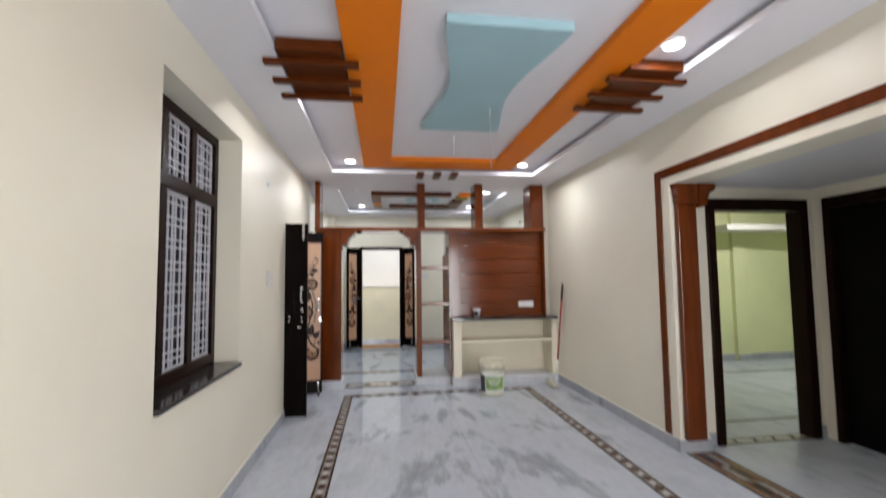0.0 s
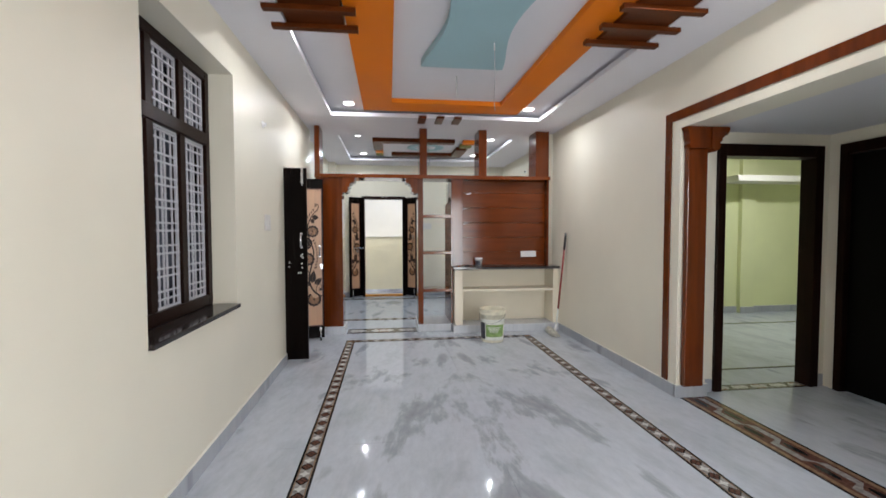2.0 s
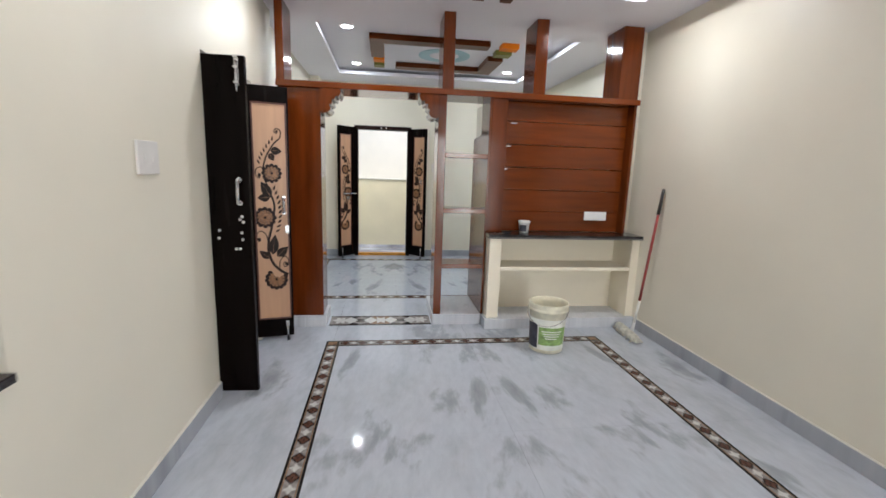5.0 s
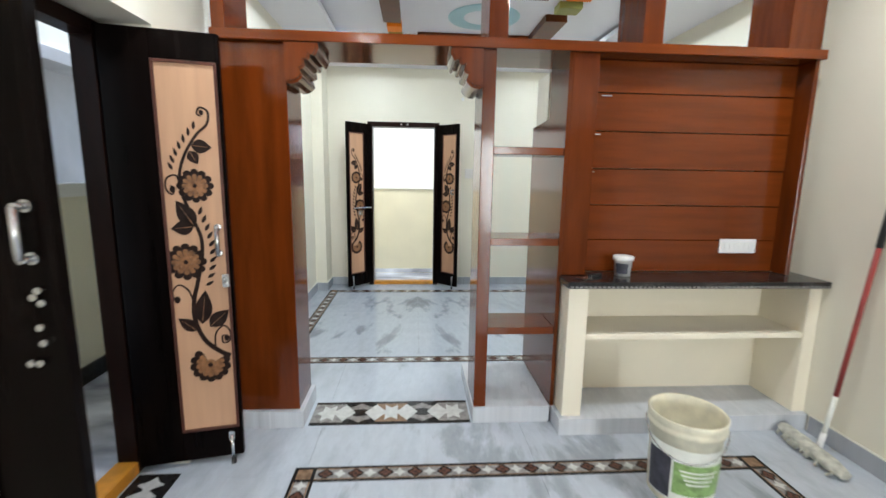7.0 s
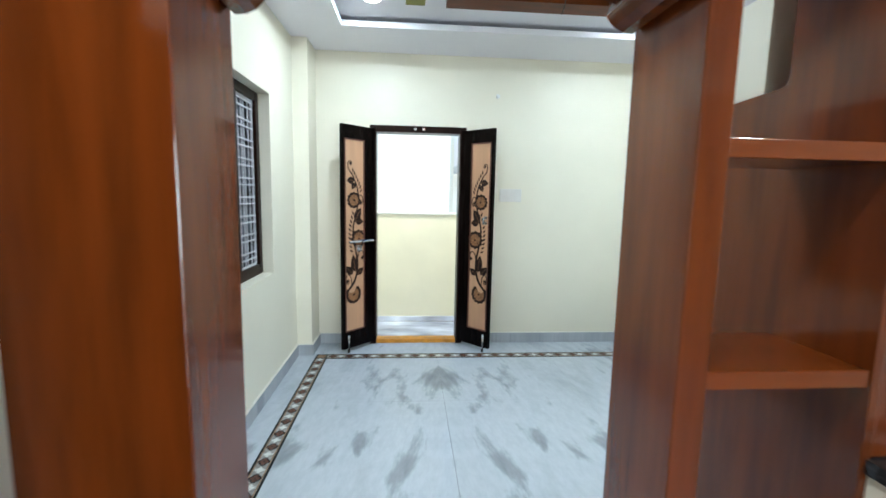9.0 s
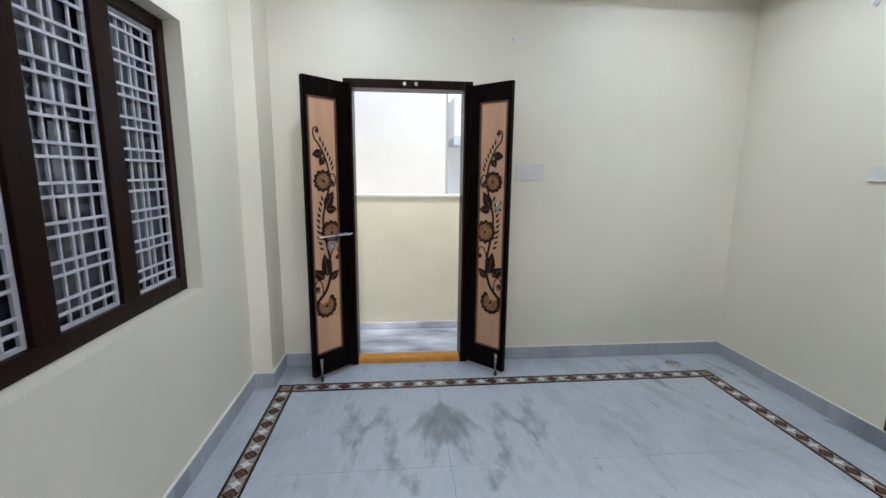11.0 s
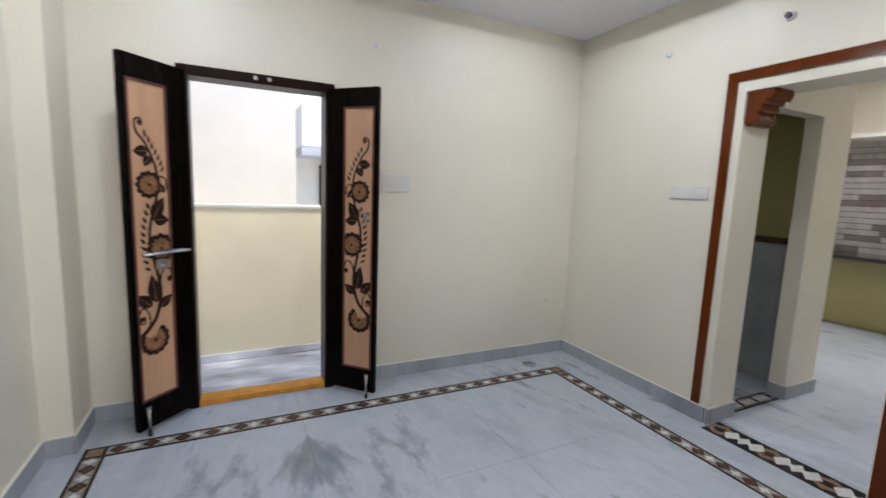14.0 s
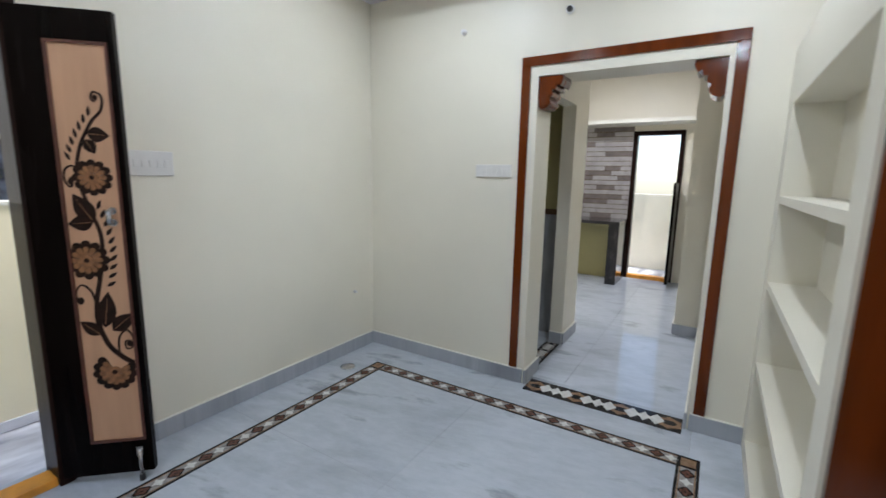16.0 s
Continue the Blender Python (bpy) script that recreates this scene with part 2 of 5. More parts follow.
JAMBBR = mat("brown_jamb_paint", (0.16, 0.075, 0.045), 0.5, vary=0.15, scale=6)
STONE_L = mat("light_ledge_stone", (0.40, 0.375, 0.37), 0.5, vary=0.12, scale=9, bump=0.12)
STONE_D = mat("brown_ledge_stone", (0.17, 0.14, 0.13), 0.5, vary=0.15, scale=9, bump=0.12)
GREYT = mat("grey_wall_tile", (0.38, 0.39, 0.40), 0.2, vary=0.08, scale=4)
BROWNB = mat("brown_border_tile", (0.14, 0.09, 0.05), 0.25, vary=0.2, scale=18)
WIRE = mat("wire_plastic", (0.03, 0.03, 0.03), 0.5)
WIREW = mat("white_conduit", (0.75, 0.75, 0.75), 0.4)
ROOFW = mat("roof_concrete", (0.4, 0.4, 0.4), 0.8)
# Near-black base and low gloss put unlit darkness into the leaf's colour.
UNLITBLACK = mat("unlit_darkness_black", (0.003, 0.002, 0.002), 0.4, spec=0.08, vary=0.1, scale=4, stretch=(4, 4, 0.3))
LAMPG = emit("lit_led_diffuser", (0.95, 0.98, 1.0), 6.0)

# ---- mesh helpers ----


def bx(bm, x0, y0, z0, x1, y1, z1, bevel=0.0, mi=0):
    g = bmesh.ops.create_cube(bm, size=1.0)
    vs = g["verts"]
    bmesh.ops.scale(bm, vec=(abs(x1 - x0), abs(y1 - y0), abs(z1 - z0)), verts=vs)
    bmesh.ops.translate(bm, vec=((x0 + x1) / 2, (y0 + y1) / 2, (z0 + z1) / 2), verts=vs)
    fs = {f for v in vs for f in v.link_faces}
    for f in fs:
        f.material_index = mi
    if bevel:
        es = list({e for v in vs for e in v.link_edges})
        bmesh.ops.bevel(bm, geom=es, offset=bevel, segments=2, affect='EDGES', profile=0.5)
    return vs


def cyl(bm, p, q, r0, r1=None, seg=16, mi=0):
    p, q = Vector(p), Vector(q)
    d = q - p
    m = Matrix.Translation((p + q) / 2) @ d.to_track_quat("Z", "Y").to_matrix().to_4x4()
    g = bmesh.ops.create_cone(bm, cap_ends=True, segments=seg, radius1=r0, radius2=r0 if r1 is None else r1, depth=d.length, matrix=m)
    for f in {f for v in g["verts"] for f in v.link_faces}:
        f.material_index = mi
        f.smooth = len(f.verts) == 4
    return g["verts"]


def prism(bm, pts, axis, a, b, mi=0):
    """Extrudes an outline. axis x: pts are (y, z); y: (x, z); z: (x, y)."""
    def at(p, t):
        return {"x": (t, p[0], p[1]), "y": (p[0], t, p[1]), "z": (p[0], p[1], t)}[axis]
    lo, hi = [bm.verts.new(at(p, a)) for p in pts], [bm.verts.new(at(p, b)) for p in pts]
    n, fs = len(pts), []
    fs.append(bm.faces.new(lo)); fs.append(bm.faces.new(hi[::-1]))
    for i in range(n):
        fs.append(bm.faces.new((lo[i], hi[i], hi[(i + 1) % n], lo[(i + 1) % n])))
    for f in fs:
        f.material_index = mi
    bmesh.ops.recalc_face_normals(bm, faces=fs)
    return fs


def lathe(bm, prof, seg=32, mi=0, cx=0.0, cy=0.0):
    rings = []
    for r, z in prof:
        rings.append([bm.verts.new((cx + r * math.cos(2 * math.pi * k / seg), cy + r * math.sin(2 * math.pi * k / seg), z)) for k in range(seg)])
    for a, b in zip(rings, rings[1:]):
        for k in range(seg):
            f = bm.faces.new((a[k], a[(k + 1) % seg], b[(k + 1) % seg], b[k]))
            f.smooth, f.material_index = True, mi


def mesh_of(name, bm, mats):
    me = bpy.data.meshes.new(name)
    bm.to_mesh(me)
    bm.free()
    for m in mats if isinstance(mats, (list, tuple)) else [mats]:
        me.materials.append(m)
    return me


def part(name, bm, material, parent=None, label="", m=None):
    """One mesh object, under a thing or under a part."""
    ob = new(name, mesh_of(name, bm, material))
    if m is not None:
        ob.matrix_basis = m
    if parent is not None:
        ob.parent = parent
    return tagged(ob, label)


def struct(name, bm, material, label, category):
    return tagged(part(name, bm, material), label, category, kind="structure")


def thing(name, m, label, category, group="", kind=""):
    ob = new(name)
    ob.empty_display_size = 0.1
    ob.matrix_basis = m
    return tagged(ob, label, category, group, kind)


def B():
    return bmesh.new()


def boxes(*rows, bevel=0.0):
    bm = B()
    for r in rows:
        bx(bm, *r, bevel=bevel)
    return bm


# ---- large structure ----
XL, XR = -0.96, 2.44           # living hall
XO = -1.26                     # outer face of the west wall
DL, DR, DY = -1.07, 2.575, 9.85  # dining room
HI = 3.1

floor = struct("floor", boxes((XO, -1.9, -0.25, 6.9, 10.05, -0.006), (6.9, 3.9, -0.25, 8.3, 7.3, -0.006)), GROUT, "polished white-grey marble floor with smoky book-matched figure", "floor")

# west wall of the hall, with the window and the side door
struct("wall_west", boxes(
    (XO, -1.9, 0, XL, 2.68, HI), (XO, 2.68, 0, XL, 3.83, 0.83), (XO, 2.68, 2.45, XL, 3.83, HI), (XO, 3.83, 0, XL, 5.26, HI),
    (XO, 5.26, 2.04, XL, 6.18, HI), (XO, 6.18, 0, XL, 6.82, HI)), CREAM, "cream painted wall with a window and a side door", "wall")
struct("wall_west_dining", boxes(
    (XO - 0.1, 6.82, 0, DL, 7.58, HI), (XO - 0.1, 7.58, 0, DL, 8.91, 0.87), (XO - 0.1, 7.58, 2.15, DL, 8.91, HI), (XO - 0.1, 8.91, 0, DL, 9.85, HI),
    (DL, 9.53, 0, -0.94, 9.85, HI)), CREAM, "cream painted dining room wall with a corner pier", "wall")
struct("wall_north", boxes(
    (XO - 0.1, DY, 0, -0.45, DY + 0.2, HI), (-0.45, DY, 2.10, 0.46, DY + 0.2, HI), (0.46, DY, 0, DR + 0.27, DY + 0.2, HI)),
    CREAM, "cream painted wall round the balcony door", "wall")
struct("wall_east", boxes(
    (XR, 3.88, 0, XR + 0.26, 7.02, HI), (XR, 1.10, 2.19, XR + 0.26, 3.88, HI), (XR, -1.9, 0, XR + 0.26, 1.10, HI)),
    CREAM, "cream painted wall with a wide trimmed opening", "wall")
struct("wall_east_dining", boxes(
    (DR, 8.45, 0, DR + 0.27, 9.85, HI), (DR, 7.43, 2.08, DR + 0.27, 8.45, HI), (DR, 7.02, 0, DR + 0.27, 7.43, HI)),
    CREAM, "cream painted wall with a trimmed kitchen opening", "wall")
struct("wall_south", boxes((XO, -1.9, 0, XR + 0.26, -1.62, HI)), CREAM, "plain cream wall closing the hall", "wall")


def tray_ceiling(name, x0, x1, y0, y1, tx0, tx1, ty0, ty1, label):
    g, lip = 0.16, CZ + 0.045
    bm = boxes((x0, y0, CZ, tx0, y1, lip), (tx1, y0, CZ, x1, y1, lip), (tx0, y0, CZ, tx1, ty0, lip), (tx0, ty1, CZ, tx1, y1, lip),
               (tx0 - g - 0.02, ty0 - g, lip, tx0 - g, ty1 + g, TZ), (tx1 + g, ty0 - g, lip, tx1 + g + 0.02, ty1 + g, TZ),
               (tx0 - g, ty0 - g - 0.02, lip, tx1 + g, ty0 - g, TZ), (tx0 - g, ty1 + g, lip, tx1 + g, ty1 + g + 0.02, TZ),
               (tx0 - g - 0.02, ty0 - g - 0.02, TZ, tx1 + g + 0.02, ty1 + g + 0.02, TZ + 0.04))
    return struct(name, bm, WHITE, label, "ceiling")


tray_ceiling("ceiling", XL, XR, -1.62, 6.66, -0.565, 2.0, 0.9, 5.97, "white gypsum false ceiling with a recessed tray")
tray_ceiling("ceiling_dining", DL, DR, 6.66, DY, -0.61, 1.98, 7.06, 9.24, "white gypsum dining ceiling with a recessed tray")
struct("roof", boxes((-2.6, -1.9, HI, 6.95, 10.05, HI + 0.15), (6.95, 3.9, HI, 8.4, 7.4, HI + 0.15)), ROOFW, "flat concrete roof slab", "roof")
# skirting


def skirt(*rows):
    bm = B()
    for x0, y0, x1, y1 in rows:
        bx(bm, x0, y0, 0.0, x1, y1, 0.10, bevel=0.003)
        bx(bm, x0 + 0.002, y0 + 0.002, 0.10, x1 - 0.002, y1 - 0.002, 0.106, mi=1)
    return bm


S = 0.016
struct("baseboard", skirt((XL, -1.6, XL + S, 5.25), (XL, 6.2, XL + S, 6.45)), [SKIRT, PARAW], "grey marble skirting", "baseboard")
struct("baseboard_east", skirt((XR - S, 3.89, XR, 6.32), (XR - S, 3.86, XR + 0.27, 3.878), (XR - S, -1.6, XR, 1.09)), [SKIRT, PARAW], "grey marble skirting", "baseboard")
struct("baseboard_dining", skirt(
    (DL, 6.84, DL + S, 9.52), (DL, 9.51, -0.93, 9.527), (-0.94, 9.51, -0.924, DY), (-0.94, DY - S, -0.46, DY), (0.47, DY - S, DR, DY),
    (DR - S, 8.46, DR, DY - S), (DR - S, 8.432, DR + 0.28, 8.448), (DR - S, 7.16, DR, 7.42), (DR - S, 7.432, DR + 0.28, 7.448)), [SKIRT, PARAW], "grey marble skirting", "baseboard")

# ---- lobby and green room beyond the wide opening ----
struct("wall_lobby", boxes((XR + 0.26, 3.96, 0, 2.83, 4.12, HI), (2.83, 3.96, 2.09, 3.82, 4.12, HI), (3.82, 3.96, 0, 3.95, 4.12, HI),
                           (3.90, 3.86, 0, 4.05, 3.96, HI), (3.90, 2.92, 2.09, 4.05, 3.86, HI), (3.90, 0.9, 0, 4.05, 2.92, HI), (XR + 0.26, 0.9, 0, 3.9, 1.08, HI)),
       CREAM, "cream painted lobby wall with two doorways", "wall")
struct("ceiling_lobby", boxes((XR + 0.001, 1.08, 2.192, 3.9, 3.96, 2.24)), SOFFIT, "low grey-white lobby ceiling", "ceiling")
struct("wall_room", boxes((2.72, 4.12, 0, 2.84, 7.3, HI), (2.84, 7.22, 0, 7.25, 7.30, HI), (7.25, 7.22, 0, 7.95, 7.30, 0.88), (7.25, 7.22, 2.25, 7.95, 7.30, HI), (7.95, 7.22, 0, 8.3, 7.30, HI), (8.2, 4.1, 0, 8.35, 7.22, HI),
                          (3.95, 3.98, 0, 8.2, 4.12, HI), (5.9, 7.14, 0, 6.15, 7.219, HI)), GREEN, "pale green bedroom wall", "wall")
struct("ceiling_room", boxes((2.84, 4.12, 2.78, 8.2, 7.22, 2.83)), WHITE, "white bedroom ceiling", "ceiling")
struct("loft_shelf", boxes((5.45, 6.72, 2.14, 8.2, 7.14, 2.23)), PARAW, "white painted loft slab along the bedroom wall", "shelf")
struct("baseboard_room", skirt((2.84, 7.204, 5.9, 7.219), (5.9, 7.12, 6.15, 7.138), (6.15, 7.204, 8.2, 7.219)), [SKIRT, PARAW], "grey marble skirting", "baseboard")

# ---- kitchen beyond the dining room ----
struct("wall_kitchen", boxes((3.47, 8.45, 0, 3.86, 8.56, HI), (DR + 0.27, 8.45, 2.03, 3.47, 8.56, HI), (3.8, 9.75, 0, 6.9, 9.9, HI), (3.80, 8.56, 0, 3.86, 9.75, HI), (DR + 0.27, 9.62, 0, 4.1, 9.75, HI),
                             (DR + 0.27, 7.305, 0, 4.35, 7.43, HI), (4.35, 7.305, 0, 4.60, 7.64, HI), (4.60, 7.305, 0, 6.9, 7.40, HI),
                             (6.75, 8.52, 0, 6.9, 9.75, HI), (6.75, 7.40, 0, 6.9, 7.86, HI), (6.75, 7.86, 2.14, 6.9, 8.52, HI)), CREAM, "cream painted kitchen wall with a balcony door", "wall")
struct("ceiling_kitchen", boxes((DR + 0.27, 7.4, 2.92, 6.9, 9.8, 2.97)), WHITE, "white kitchen ceiling", "ceiling")
struct("trim_ledge", boxes((6.35, 7.40, 2.22, 6.749, 9.75, 2.27)), PARAW, "white painted loft ledge over the kitchen wall", "ledge")
struct("wall_bath", boxes((2.86, 9.45, 1.17, 3.70, 9.6, HI), (3.70, 8.565, 1.17, 3.795, 9.6, HI)), OLIVE, "olive yellow washroom wall", "wall")
struct("wall_bath_tiles", boxes((2.86, 9.44, 0, 3.69, 9.6, 1.12), (3.69, 8.565, 0, 3.795, 9.6, 1.12)), GREYT, "grey tiled washroom wall", "wall")
struct("trim_bath", boxes((2.86, 9.432, 1.12, 3.68, 9.6, 1.17), (3.68, 8.565, 1.12, 3.795, 9.6, 1.17)), BROWNB, "brown tile border", "trim")
struct("baseboard_kitchen", skirt((3.46, 8.432, 3.87, 8.448), (3.452, 8.45, 3.468, 8.56), (3.862, 8.45, 3.878, 9.75), (4.352, 7.642, 4.61, 7.658), (4.332, 7.44, 4.348, 7.65), (DR + 0.29, 7.432, 4.33, 7.448)), [SKIRT, PARAW], "grey marble skirting", "baseboard")

# ---- outside ----
struct("ground", boxes((-60, -60, -3.3, 60, 60, -3.0)), NEIGHG, "grey ground far below the balconies", "ground")
struct("balcony_floor", boxes((-2.2, 10.05, -0.25, 3.2, 10.65, -0.02)), WETSTONE, "wet stained grey stone balcony floor", "floor")
bm = boxes((-3.0, 10.65, -0.3, 3.4, 10.77, 1.24))
struct("balcony_parapet", bm, PARAP, "yellow painted balcony parapet", "parapet")
struct("parapet_cap", boxes((-3.0, 10.64, 1.24, 3.4, 10.78, 1.262)), PARAW, "white parapet cap", "parapet")
struct("parapet_skirting", boxes((-2.2, 10.632, -0.012, 3.2, 10.648, 0.045)), WETSTONE, "stained stone skirting", "baseboard")
struct("side_balcony_floor", boxes((-2.2, 3.9, -0.25, XO, 8.6, -0.02)), WETSTONE, "wet stained grey stone side balcony floor", "floor")
struct("side_parapet", boxes((-2.24, 3.9, -0.3, -2.12, 9.2, 1.26)), PARAP, "yellow painted side balcony parapet", "parapet")
struct("side_parapet_cap", boxes((-2.28, 3.9, 1.26, -2.08, 9.2, 1.345)), PARAW, "white parapet cap", "parapet")
struct("side_parapet_skirting", boxes((-2.115, 3.9, -0.018, -2.095, 8.6, 0.10)), INBLACK, "black stone skirting", "baseboard")
struct("kitchen_parapet", boxes((7.75, 7.45, -0.3, 7.9, 9.9, 1.22)), CREAM2, "cream painted kitchen balcony parapet", "parapet")
struct("kitchen_balcony_floor", boxes((6.9, 7.45, -0.25, 7.75, 9.9, -0.02)), WETSTONE, "grey stone balcony floor", "floor")


def neighbour(name, m, w, d, h, material, wins, label):
    """A neighbouring block with window openings: frame and pane each."""
    t = thing(name, m, label, "building")
    part("wall", boxes((-w / 2, 0, -3.0, w / 2, d, h)), material, t)
    part("roof", boxes((-w / 2 - 0.1, -0.1, h, w / 2 + 0.1, d + 0.1, h + 0.2)), ROOFW, t)
    for x, z, ww, wh in wins:
        f = part("window", boxes((x, -0.05, z, x + ww, -0.002, z + 0.07), (x, -0.05, z + wh, x + ww, -0.002, z + wh + 0.07), (x, -0.05, z + 0.07, x + 0.06, -0.002, z + wh), (x + ww - 0.06, -0.05, z + 0.07, x + ww, -0.002, z + wh)), FRAME, t)
        part("pane", boxes((x + 0.06, -0.02, z + 0.07, x + ww - 0.06, -0.004, z + wh)), DGLASS, f)
    return t


neighbour("apartment_building", pose(-3.0, 12.6, 0), 7.1, 5.0, 5.5, NEIGH, [], "plain cream plastered apartment building across the gap")
far_block = neighbour("apartment_building", pose(4.5, 16.5, 0), 7.0, 4.0, 4.5, PARAW, [(-3.0, 0.9, 1.0, 0.9), (-1.4, 0.9, 1.0, 0.9)], "white plastered building with dark windows further off")
part("balcony", boxes((-3.5, -1.1, 2.15, -1.6, -0.002, 2.95), bevel=0.02), WHITE, far_block, "white balcony wall")
part("balcony_slab", boxes((-3.5, -1.1, 2.0, -1.6, -0.002, 2.148)), NEIGHG, far_block)
side_block = neighbour("apartment_building", pose(-3.9, 6.6, 0, 0, 0, 90), 9.0, 5.0, 4.2, NEIGHG, [(1.35, 1.36, 1.2, 1.04), (-0.6, 1.36, 1.2, 1.04), (-2.8, 1.36, 1.2, 1.04)], "grey plastered building with dark windows beside the balcony")
part("ledge", boxes((-4.5, -0.40, 2.52, 4.5, -0.002, 2.66), bevel=0.01), NEIGHG, side_block, "grey concrete ledge over the windows")
part("upper_wall", boxes((-4.5, -0.30, 2.661, 4.5, -0.002, 4.19)), PARAW, side_block, "white painted upper storey wall")
part("reveal", boxes((2.556, -0.06, 1.36, 2.70, -0.003, 2.47), bevel=0.004), JAMBBR, side_block, "brown painted window jamb")
for bz in (1.62, 1.90):
    part("board", boxes((2.05, -0.075, bz, 2.40, -0.052, bz + 0.22), bevel=0.004), PARAW, side_block, "white board leaning in the window")

# ---- trims round the openings ----


def opening_trim(name, x, y0, y1, z1, w, label, both=True):
    """Flat wooden architrave on a wall that faces west: two jambs and a head."""
    t = thing(name, pose(x, (y0 + y1) / 2, 0), label, "door trim", kind="structure")
    c = (y0 + y1) / 2
    part("jamb", boxes((-0.012, y1 - w - c, 0.10, -0.001, y1 - c, z1 - w), bevel=0.002), WOOD, t)
    if both:
        part("jamb", boxes((-0.012, y0 - c, 0.10, -0.001, y0 + w - c, z1 - w), bevel=0.002), WOOD, t)
    part("head", boxes((-0.012, y0 - c, z1 - w, -0.001, y1 - c, z1), bevel=0.002), WOOD, t)
    return t


opening_trim("trim_living", XR, 0.93, 4.055, 2.335, 0.075, "red-brown wooden trim round the wide opening")
opening_trim("trim_kitchen", DR, 7.345, 8.56, 2.20, 0.058, "red-brown wooden trim round the kitchen opening")


def bracket_profile(w, h, steps=4):
    """Scalloped corbel outline: hangs from the top at x=0..w, down to z=-h."""
    pts = [(0, 0), (0, -h * 0.93), (w * 0.10, -h), (w * 0.26, -h * 0.985)]
    n = steps * 8
    for k in range(n + 1):
        th = math.pi / 2 * k / n
        bump = 0.11 * abs(math.sin(steps * math.pi * k / n))
        cx, cz = math.cos(th), math.sin(th)
        pts.append((w * (1.0 - (0.60 - bump) * cx), -h * (0.93 - (0.74 - bump) * cz)))
    pts += [(w * 1.03, -h * 0.13), (w, 0)]
    return pts


def bracket(name, w, h, d, m, parent, label):
    bm = B()
    prism(bm, bracket_profile(w, h), "y", 0, d)
    inner = [(x * 0.93 + 0.004, z * 0.93 - 0.002) for x, z in bracket_profile(w, h)]
    prism(bm, inner, "y", -0.012, -0.0005)
    return part(name, bm, WOOD, parent, label, m)


# half pillar with capital at the wide opening
pil = thing("pilaster", pose(2.555, 3.87, 0.10), "polished red-brown wooden half pillar with carved capital", "pillar")
bm = boxes((-0.085, -0.05, 0.0, 0.085, 0.0, 1.92), bevel=0.008)
part("shaft", bm, WOOD, pil)
bm = B()
prism(bm, [(-0.085, 0), (-0.095, 0.03), (-0.088, 0.05), (-0.10, 0.09), (-0.10, 0.13), (-0.115, 0.16), (-0.115, 0.17), (0.125, 0.17), (0.125, 0.16), (0.10, 0.13), (0.12, 0.10), (0.10, 0.05), (0.085, 0.03), (0.085, 0)], "y", -0.075, -0.002)
bmesh.ops.translate(bm, vec=(0, 0, 1.92), verts=bm.verts)
part("capital", bm, WOOD, pil)
bracket("corbel", 0.16, 0.20, 0.07, pose(0.085, -0.075, 2.09), pil, "")

# corbels at the kitchen opening
for yy, sgn in ((8.449, 1), (7.431, -1)):
    c = thing("corbel", pose(DR + 0.02, yy, 2.079), "carved red-brown wooden corbel under the opening head", "corbel", group="kitchen corbels")
    bracket("body", 0.15, 0.20, 0.17, pose(0, 0, 0, 0, 0, -90) if sgn > 0 else pose(0.17, 0, 0, 0, 0, 90), c, "")

